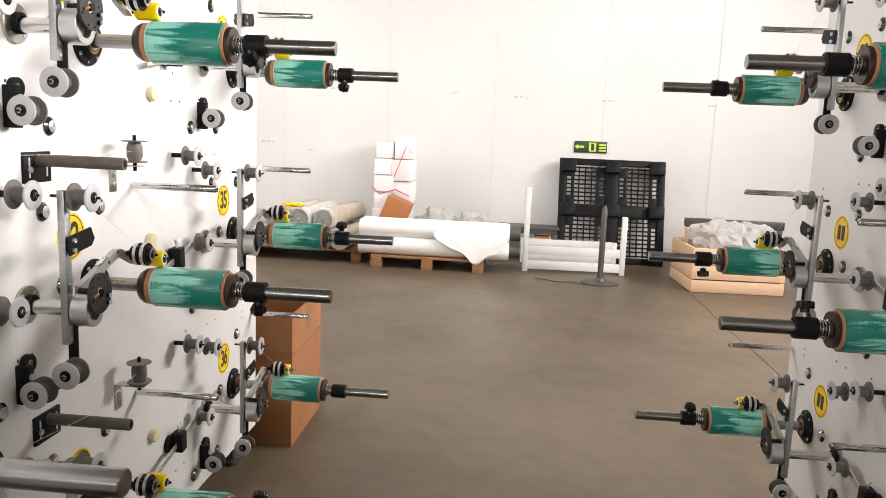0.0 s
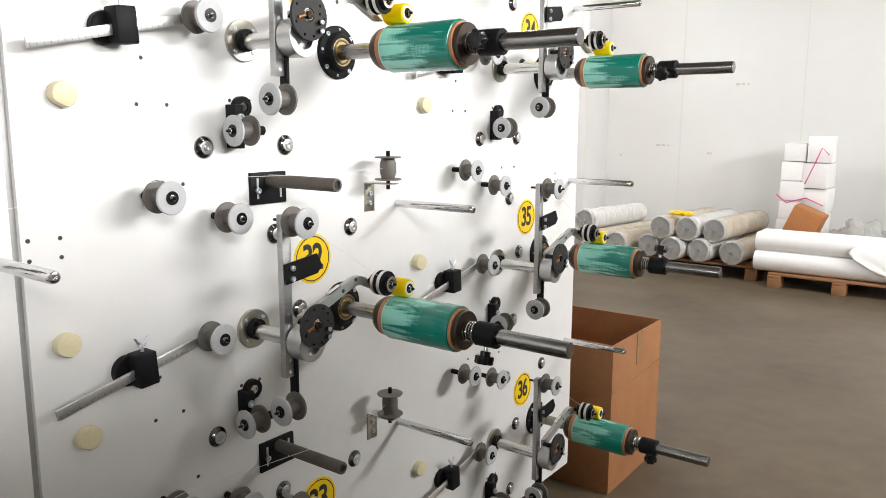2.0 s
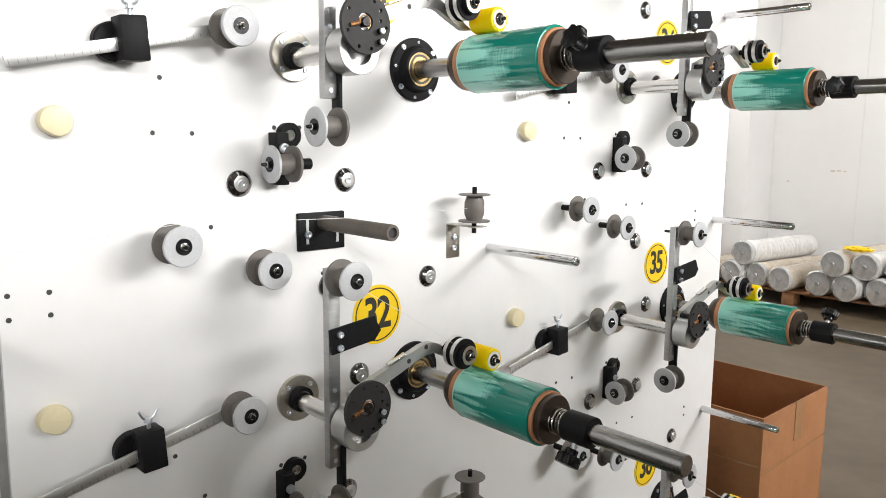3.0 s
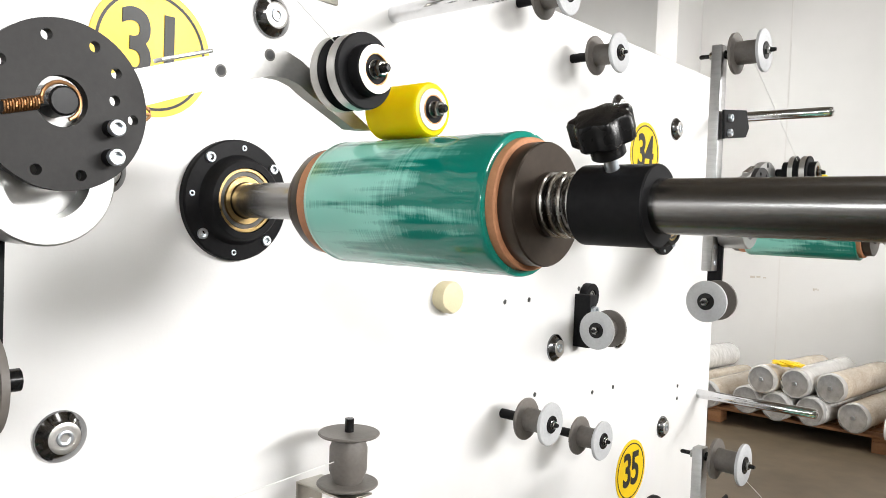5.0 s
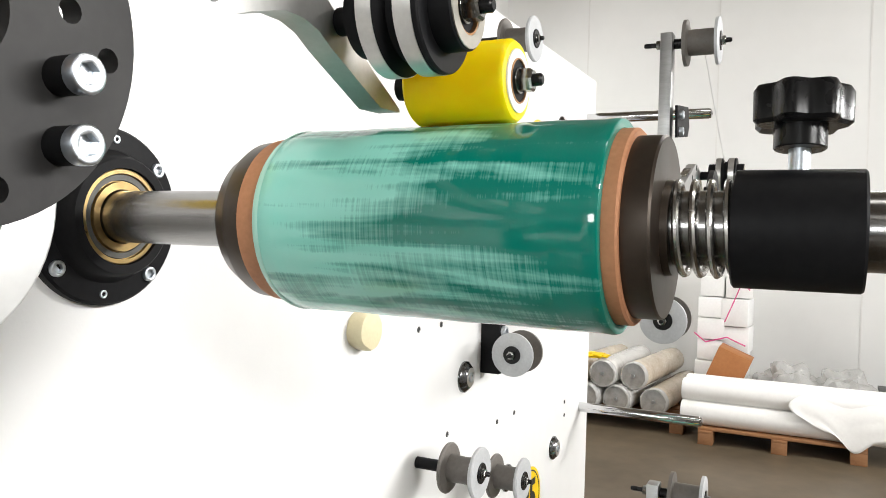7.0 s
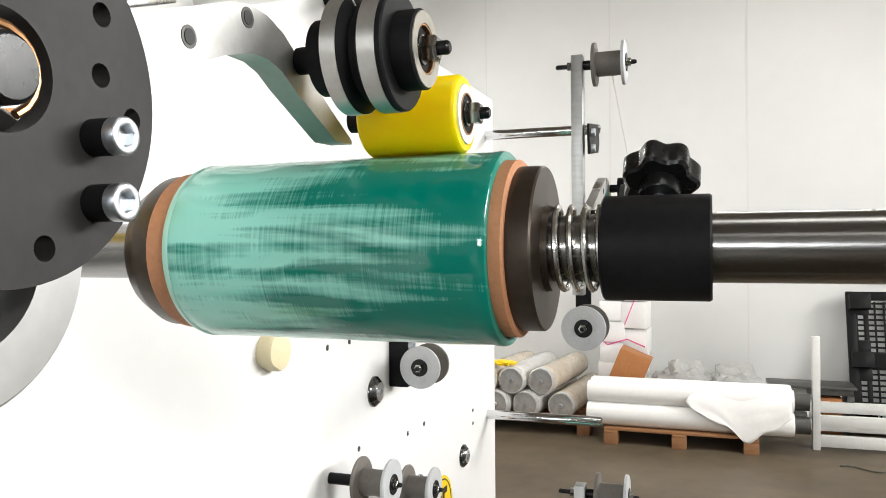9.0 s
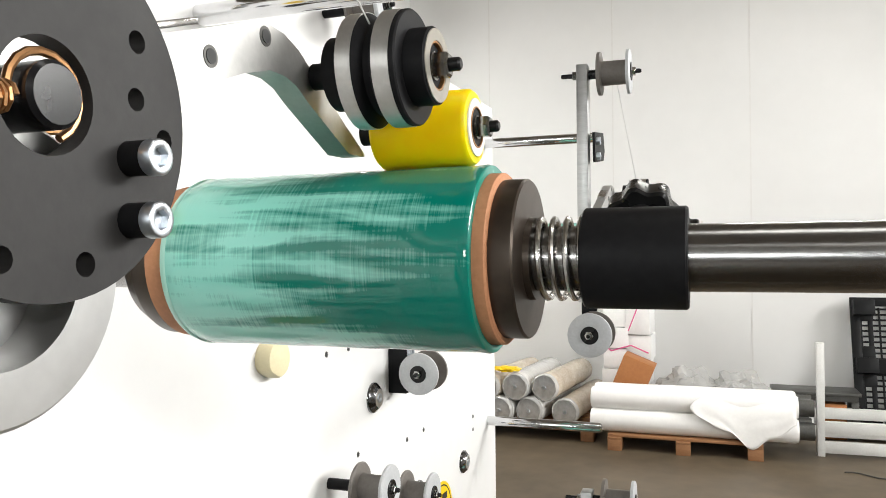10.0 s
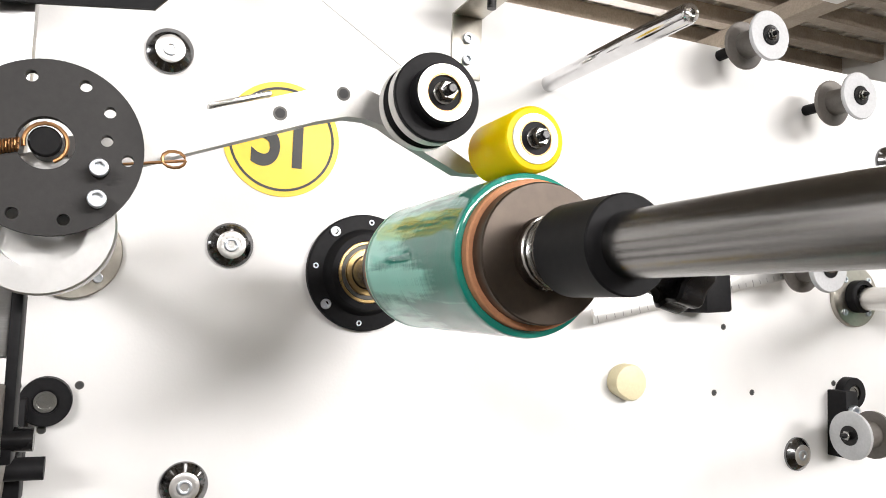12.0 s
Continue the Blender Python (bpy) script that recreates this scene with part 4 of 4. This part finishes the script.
add_box(add, 0.29, -0.08, -0.03, 0.26, 0.02, 0.56, 0.004, Matrix.Rotation(radians(-35), 4, "Z"))
door = part("door", add, M_CAB, cab, "grey cabinet door")
add = B()
add_box(add, 0.27, -0.105, 0.08, 0.02, 0.02, 0.12, 0.003)
part("handle", add, M_CHROME, door)


# ---- goods along the north wall ----


def wooden_pallet(x, y, w, d, label, rz=0):
    """Pallet with its deck boards, bearers and blocks; x, y is the near left corner's place."""
    ob = thing("wooden_pallet", label, "pallet", "wooden pallets", pose(x, y, 0, 0, 0, rz))
    for k in range(7):
        add = B()
        add_box(add, w / 2, d * (k + 0.5) / 7, 0.109, w, d / 7 - 0.035, 0.020, 0.002)
        part("deck_board", add, M_WOOD, ob)
    for k in range(3):
        px = 0.05 + (w - 0.1) * k / 2
        add = B()
        add_box(add, px, d / 2, 0.0895, 0.1, d, 0.018, 0.002)
        part("bearer", add, M_WOOD, ob)
        for j in range(3):
            add = B()
            add_box(add, px, 0.07 + (d - 0.14) * j / 2, 0.040, 0.1, 0.14, 0.080, 0.003)
            part("block", add, M_WOOD, ob)
    return ob


wooden_pallet(-2.85, 5.62, 2.40, 1.05, "long brown wooden pallet under the wrapped film rolls")
wooden_pallet(-0.32, 5.42, 1.06, 1.1, "brown wooden pallet under long white plastic-covered rolls")


def wrapped_roll(x, y, z, r, length, wrap, rz=0, label="plastic-wrapped film roll lying on its side"):
    ob = thing("wrapped_roll", label, "film roll", "wrapped film rolls", pose(x, y, z, 0, 0, 90 + rz))
    rnd = random.Random(int(x * 1000))
    bm = B()
    prof = [(0, r * 0.93), (0.015, r)] + [(length * k / 8, r * (1 + rnd.uniform(-0.02, 0.02))) for k in range(1, 8)] + [(length, r * 0.95)]
    add_lathe(bm, prof, 28)
    for v in bm.verts:
        v.co.y *= 1 + rnd.uniform(-0.015, 0.015)
    part("wrap", bm, wrap, ob)
    part("end_film", add_lathe(B(), [(-0.012, r * 0.25), (-0.004, r * 0.9), (0.004, r * 0.93)], 28), M_FILM_END, ob, "crumpled silvery film end")
    part("core_end", add_lathe(B(), [(-0.022, r * 0.13), (0.0, r * 0.15)], 18), M_ZINC, ob, "bright core end")
    # loose crumpled end of the wrap, flared round the roll's end
    bm, rings = B(), []
    for x, f in ((0.03, 1.012), (0.0, 1.015), (-0.010, 0.98), (-0.016, 0.90)):
        ring = []
        for k in range(28):
            a = 2 * math.pi * k / 28
            q = r * f * (1 + rnd.uniform(-0.03, 0.03) * (x < 0))
            ring.append(bm.verts.new((x + rnd.uniform(-0.005, 0.005) * (x < 0), q * math.cos(a), q * math.sin(a))))
        rings.append(ring)
    for a, b in zip(rings, rings[1:]):
        for k in range(28):
            bm.faces.new((a[k], a[(k + 1) % 28], b[(k + 1) % 28], b[k]))
    part("wrap_end", bm, M_BAG, ob, "loose clear wrap end")
    return ob


ROLLS = ((-2.34, 0, M_TAN), (-2.13, 0, M_WRAP), (-1.91, 0, M_TAN), (-1.685, 0, M_TAN), (-2.03, 1, M_WRAP), (-1.40, 0, M_WRAP), (-1.165, 0, M_WRAP), (-0.935, 0, M_WRAP), (-0.66, 0, M_TAN),
         (-1.27, 1, M_TAN), (-1.045, 1, M_WRAP), (-0.815, 1, M_TAN))
for k, (x, up, mt) in enumerate(ROLLS):
    wrapped_roll(x, 5.52 + 0.03 * (k % 3), 0.225 + 0.182 * up, 0.105, 0.60 if x < -2.2 else 1.0, mt, rz=-5 - (k * 37 % 5))
bm = B()
bmesh.ops.create_icosphere(bm, subdivisions=3, radius=1)
for v in bm.verts:
    d = 1 + 0.5 * noise.noise(v.co * 2.5) + 0.2 * noise.noise(v.co * 7)
    v.co = Vector((v.co.x * 0.10 * d, v.co.y * 0.06 * d, v.co.z * 0.022 * d))
solid("paper_scrap", bm, M_STICKER, "crumpled yellow paper scrap on the film rolls", "paper scrap", at=pose(-1.12, 5.60, 0.535))

# long rolls wrapped in white sheeting on the second pallet
for z, y, r in ((0.204, 5.53, 0.085), (0.204, 5.71, 0.085), (0.204, 5.89, 0.085), (0.36, 5.56, 0.083), (0.36, 5.74, 0.083)):
    ob = thing("covered_roll", "long roll wrapped in white plastic sheet on a pallet", "plastic roll", "white covered rolls", pose(-0.45, y, z))
    part("wrap", add_lathe(B(), [(0, r * 0.9), (0.02, r)] + [(1.42 * k / 10, r * (1 + 0.012 * math.sin(5 * k + y * 9))) for k in range(1, 10)] + [(1.40, r), (1.42, r * 0.9)], 32), M_WHITE_PLASTIC, ob)
    part("core_end", add_lathe(B(), [(1.42, 0.06), (1.52, 0.06)], 20), M_IRON, ob, "dark tube end")
# a loose sheet draped over the front of the rolls
bm = B()
NX, NZ = 26, 18
grid = []
for i in range(NX + 1):
    row = []
    for j in range(NZ + 1):
        u, v = i / NX, j / NZ
        x = 0.42 + 0.53 * u - 0.16 * (1 - u) * math.sin(3.1 * v)
        drop = 0.446 - v * (0.20 + 0.15 * math.sin(3.0 * u + 0.1) ** 2 + 0.02 * math.sin(17 * u))
        y = 5.436 - 0.02 * v + 0.10 * (1 - v) ** 3 + 0.007 * noise.noise(Vector((5 * u, 4 * v, 3)))
        row.append(bm.verts.new((x, y, drop)))
    grid.append(row)
for i in range(NX):
    for j in range(NZ):
        bm.faces.new((grid[i][j], grid[i + 1][j], grid[i + 1][j + 1], grid[i][j + 1]))
ex = bmesh.ops.extrude_face_region(bm, geom=bm.faces[:])
bmesh.ops.translate(bm, verts=[g for g in ex["geom"] if isinstance(g, bmesh.types.BMVert)], vec=(0, 0.004, 0))
bmesh.ops.recalc_face_normals(bm, faces=bm.faces)
solid("plastic_sheet", bm, M_WHITE_PLASTIC, "loose white plastic sheet draped over the rolls", "plastic sheet", angle=180)
# clear crumpled bags behind
for x0, y0, z0, sx in ((0.22, 6.22, 0.30, 0.24), (0.60, 6.24, 0.28, 0.26)):
    bm = B()
    bmesh.ops.create_icosphere(bm, subdivisions=4, radius=1)
    for v in bm.verts:
        d = 1 + 0.35 * noise.noise(v.co * 2.2 + Vector((x0, 0, 0))) + 0.16 * noise.noise(v.co * 6)
        v.co = Vector((v.co.x * sx * d, v.co.y * 0.22 * d, max(-0.9, v.co.z) * 0.20 * d))
    solid("plastic_bag", bm, M_BAG, "crumpled clear plastic bag of offcuts behind the rolls", "plastic bag", "plastic bags", at=pose(x0, y0, z0), angle=25)

# stack of white cartons with a pink strap and a brown carton in front
for k, (x, z, w, h) in enumerate(((-0.36, 0.12, 0.20, 0.18), (-0.37, 0.305, 0.20, 0.17), (-0.36, 0.48, 0.19, 0.165), (-0.35, 0.65, 0.20, 0.17), (-0.36, 0.825, 0.18, 0.165), (-0.345, 0.995, 0.18, 0.16),
                                  (-0.16, 0.12, 0.20, 0.22), (-0.165, 0.345, 0.19, 0.20), (-0.155, 0.55, 0.20, 0.21), (-0.16, 0.765, 0.20, 0.22), (-0.15, 0.99, 0.20, 0.23))):
    add = B()
    add_box(add, 0, 0, h / 2, w, 0.30, h - 0.004, 0.004, Matrix.Rotation(radians((k * 53 % 9) - 4), 4, "Z"))
    solid("white_carton", add, M_WHITE_CARD, "white card carton in a tall uneven stack", "carton", "white cartons", at=pose(x, 6.35 + 0.01 * (k % 3), z))
solid("pink_strap", add_tube(B(), [(-0.47, 6.185, 0.70), (-0.38, 6.18, 0.63), (-0.22, 6.18, 0.68), (-0.08, 6.18, 0.62)], 0.006, 6), M_PINK, "loose pink packing strap hanging on white cartons", "strap")
solid("pink_strap", add_tube(B(), [(-0.24, 6.175, 0.80), (-0.17, 6.175, 0.98), (-0.12, 6.175, 1.12), (-0.06, 6.175, 1.06)], 0.005, 6), M_PINK, "pink packing strap tied round white cartons", "strap")
add = B()
add_box(add, 0, 0, 0, 0.25, 0.24, 0.27, 0.004, Matrix.Rotation(radians(22), 4, "Y"))
solid("brown_carton", add, M_KRAFT, "small brown carton tipped on its edge", "carton", at=pose(-0.175, 5.98, 0.475))

# white steel trestle
tr = thing("steel_trestle", "white painted steel trestle frame with two rails", "trestle", at=pose(1.13, 5.71, 0, 0, 0, 2))
for x in (0.0, 0.92):
    for y in (0.0, 0.5):
        add = B()
        h = 0.24 if y else (0.56 if x else 0.80)
        add_box(add, x, y, h / 2, 0.05, 0.05, h, 0.003)
        part("post", add, M_WHITE_METAL, tr)
for y in (0.0, 0.5):
    for z in (0.065, 0.205):
        add = B()
        add_box(add, 0.46, y, z, 0.87, 0.045, 0.08, 0.003)
        part("rail", add, M_WHITE_METAL, tr)
# low dark bench behind the trestle, and a loose wire on the floor
bench = thing("low_bench", "low dark steel bench standing behind the white trestle", "bench", at=pose(1.16, 6.34, 0))
add = B()
add_box(add, 0, 0, 0.352, 0.62, 0.30, 0.022, 0.003)
part("top", add, M_IRON, bench, "dark bench top")
add = B()
add_box(add, 0, 0, 0.318, 0.58, 0.26, 0.045, 0.002)
part("frame", add, M_IRON, bench, "dark frame")
for x in (-0.25, 0.27):
    add = B()
    add_box(add, x, 0, 0.148, 0.05, 0.24, 0.296, 0.002)
    part("leg", add, M_IRON, bench)
add = B()
add_box(add, 0, 0, 0.135, 0.15, 0.13, 0.27, 0.004)
solid("kraft_box", add, M_KRAFT, "upright orange-brown box under the low bench", "box", at=pose(1.30, 6.30, 0))
solid("floor_wire", add_tube(B(), [(1.22 + 0.045 * k, 5.30 - 0.012 * k + 0.03 * math.sin(1.1 * k), 0.005) for k in range(14)], 0.005, 6), M_IRON, "loose dark wire lying on the concrete floor", "wire")
# pole on a round foot
pole = thing("pole_stand", "grey iron pole on a round foot plate", "stand", at=pose(1.80, 5.30, 0))
part("foot", add_lathe(B(), [(0, 0.17), (0.010, 0.17), (0.016, 0.05), (0.05, 0.035)], 40, turn=UP), M_IRON, pole)
part("pole", add_lathe(B(), [(0.04, 0.026), (0.66, 0.026), (0.70, 0.012)], 20, turn=UP), M_IRON, pole, "grey iron pole")

# black plastic pallet leaning on the wall
bp = thing("plastic_pallet", "black moulded plastic pallet leaning upright on the wall", "pallet", at=pose(2.015, 6.38, 0.0, -14, 0, 2))
W = 1.1
for x in (-W / 2 + 0.035, 0.0, W / 2 - 0.035):
    add = B()
    add_box(add, x, 0.012, W / 2, 0.07 if x else 0.13, 0.026, W, 0.005)
    part("runner", add, M_BLACK_PALLET, bp)
for z in (0.035, W / 2, W - 0.035):
    add = B()
    add_box(add, 0, 0.014, z, W - 0.002, 0.026, 0.07 if z != W / 2 else 0.12, 0.005)
    part("cross_bar", add, M_BLACK_PALLET, bp)
for sx in (-0.275, 0.275):
    for sz in (0.29, 0.81):
        for k in range(10):
            add = B()
            add_box(add, sx, 0.03, sz - 0.198 + 0.044 * k, 0.43, 0.022, 0.014, 0.002)
            part("rib", add, M_BLACK_PALLET, bp)
        for k in range(7):
            add = B()
            add_box(add, sx - 0.198 + 0.066 * k, 0.027, sz, 0.034 if k in (1, 5) else 0.012, 0.024, 0.42, 0.002)
            part("rib", add, M_BLACK_PALLET, bp)
        # solid stiffening plates round the open middle of each quarter
        for dx, dz, w, h in ((-0.16, 0.15, 0.10, 0.10), (0.16, 0.15, 0.10, 0.10), (-0.16, -0.15, 0.10, 0.10), (0.16, -0.15, 0.10, 0.10)):
            add = B()
            add_box(add, sx + dx, 0.021, sz + dz, w, 0.016, h, 0.003)
            part("web_plate", add, M_BLACK_PALLET, bp)
# nine hollow feet stand out of the underside
for fx in (-0.46, 0.0, 0.46):
    for fz in (0.09, 0.55, 1.01):
        foot = part("foot", add_box(B(), fx, -0.072, fz, 0.15, 0.012, 0.12, 0.003), M_BLACK_PALLET, bp)
        for dx, dz, w, h in ((-0.069, 0, 0.012, 0.12), (0.069, 0, 0.012, 0.12), (0, 0.054, 0.126, 0.012), (0, -0.054, 0.126, 0.012), (0, 0, 0.012, 0.096)):
            part("foot_wall", add_box(B(), fx + dx, -0.033, fz + dz, w, 0.066, h, 0.001), M_BLACK_PALLET, foot)

# exit sign on the wall
sg = thing("exit_sign", "green and lime exit sign with an arrow, fixed on the wall", "exit sign", at=pose(1.775, WALL_Y - 0.008, 1.187))
add = B()
add_box(add, 0, 0, 0, 0.345, 0.014, 0.12, 0.002)
part("plate", add, M_SIGN, sg)
for x, z, w, h in ((-0.115, 0.0, 0.09, 0.022), (0.125, 0.026, 0.075, 0.018), (0.125, -0.004, 0.075, 0.018), (0.125, -0.034, 0.075, 0.018)):
    add = B()
    add_box(add, x, -0.0085, z, w, 0.003, h)
    part("mark", add, M_SIGN_LIT, sg, "lime bar")
add = B()
add_prism(add, [(-0.03, 0), (0.0, 0.026), (0.0, -0.026)], 0, 0.003, Matrix(((0, 1, 0, -0.135), (1, 0, 0, -0.0105), (0, 0, 1, 0), (0, 0, 0, 1))))
part("arrow", add, M_SIGN_LIT, sg, "lime arrow head")
add = B()
add_box(add, 0.02, -0.0085, 0, 0.075, 0.003, 0.095)
part("picture_field", add, M_SIGN_LIT, sg, "lime door field")
add = B()
add_box(add, 0.02, -0.0105, 0, 0.03, 0.002, 0.07)
part("door_field", add, M_SIGN, sg)

# pale wooden crate with bagged goods
cr = thing("wooden_crate", "open pale wooden crate filled with bagged goods", "crate", at=pose(2.56, 5.12, 0, 0, 0, 3))
for z, h in ((0.055, 0.11), (0.19, 0.15), (0.33, 0.12)):
    for y in (0.0, 0.70):
        add = B()
        add_box(add, 0.40, y + 0.012, z, 0.80, 0.022, h - 0.006, 0.002)
        part("side_board", add, M_PALEWOOD, cr)
    for x in (0.012, 0.79):
        add = B()
        add_box(add, x, 0.36, z, 0.022, 0.67, h - 0.006, 0.002)
        part("end_board", add, M_PALEWOOD, cr)
for x0, z0, s in ((2.86, 0.42, 0.26), (3.12, 0.40, 0.24)):
    bm = B()
    bmesh.ops.create_icosphere(bm, subdivisions=4, radius=1)
    for v in bm.verts:
        d = 1 + 0.3 * noise.noise(v.co * 2 + Vector((x0, 1, 0))) + 0.12 * noise.noise(v.co * 6)
        v.co = Vector((v.co.x * s * d, v.co.y * 0.24 * d, v.co.z * 0.19 * d))
    solid("plastic_bag", bm, M_BAG, "bulging clear plastic bag in the wooden crate", "plastic bag", "plastic bags", at=pose(x0, 5.50, z0), angle=25)
add = B()
add_box(add, 0, 0, 0, 0.17, 0.16, 0.16, 0.004)
solid("small_carton", add, M_PALEWOOD, "small tan carton standing on crated goods", "carton", at=pose(2.69, 5.66, 0.42))
add = B()
add_box(add, 3.18, 6.2, 0.50, 0.96, 0.05, 0.08, 0.004)
add_box(add, 2.74, 6.2, 0.23, 0.05, 0.05, 0.46, 0.004)
add_box(add, 3.62, 6.2, 0.23, 0.05, 0.05, 0.46, 0.004)
solid("dark_beam", add, M_IRON, "dark steel rack behind the crate", "rack")

# tall open carton at the machine's end
bx = thing("open_carton", "tall open brown cardboard carton, flaps off, standing on the floor", "carton", at=pose(0.12, 1.325, 0))
BW, BD, BH, TH = 0.52, 0.465, 0.56, 0.007
for x, y, sx, sy, nm in ((-BW / 2, TH / 2, BW, TH, "front_wall"), (-BW / 2, BD - TH / 2, BW, TH, "back_wall"), (-TH / 2, BD / 2, TH, BD - 2 * TH, "side_wall"), (-BW + TH / 2, BD / 2, TH, BD - 2 * TH, "side_wall")):
    add = B()
    add_box(add, x, y, BH / 2, sx, sy, BH, 0.001)
    part(nm, add, M_CARTON, bx)
add = B()
add_box(add, -BW / 2, BD / 2, 0.004, BW - 0.016, BD - 0.016, 0.006)
part("bottom", add, M_CARTON_IN, bx)
add = B()
add_box(add, 0.0012, BD * 0.52, BH - 0.06, 0.0012, 0.05, 0.13)
part("tape", add, M_TAPE, bx, "strip of parcel tape")
add = B()
add_box(add, 0.0008, BD / 2, BH * 0.70, 0.0012, BD - 0.01, 0.006, 0, Matrix.Rotation(radians(1.5), 4, "X"))
part("crease", add, M_TAPE, bx, "pale horizontal crease")
add = B()
add_box(add, -BW / 2, -0.0008, BH * 0.72, BW - 0.01, 0.0012, 0.005, 0, Matrix.Rotation(radians(-1.5), 4, "Y"))
part("crease", add, M_TAPE, bx, "pale horizontal crease")

# small stickers and marks on the north wall
for x, z, w in ((-0.97, 1.70, 0.15), (0.31, 1.70, 0.08), (-1.74, 1.095, 0.16), (-1.255, 1.023, 0.05), (-2.20, 0.98, 0.03), (1.016, 1.68, 0.17), (1.935, 1.672, 0.14), (3.0, 1.66, 0.10)):
    add = B()
    for k in range(3):
        add_box(add, x + w * (k - 1) * 0.33, WALL_Y - 0.002, z + 0.004 * (k % 2), w * (0.26 - 0.05 * k), 0.004, 0.020 - 0.004 * k)
    solid("wall_mark", add, M_FADED, "small faded brown label remains on the white wall", "mark", "wall marks")

motions()
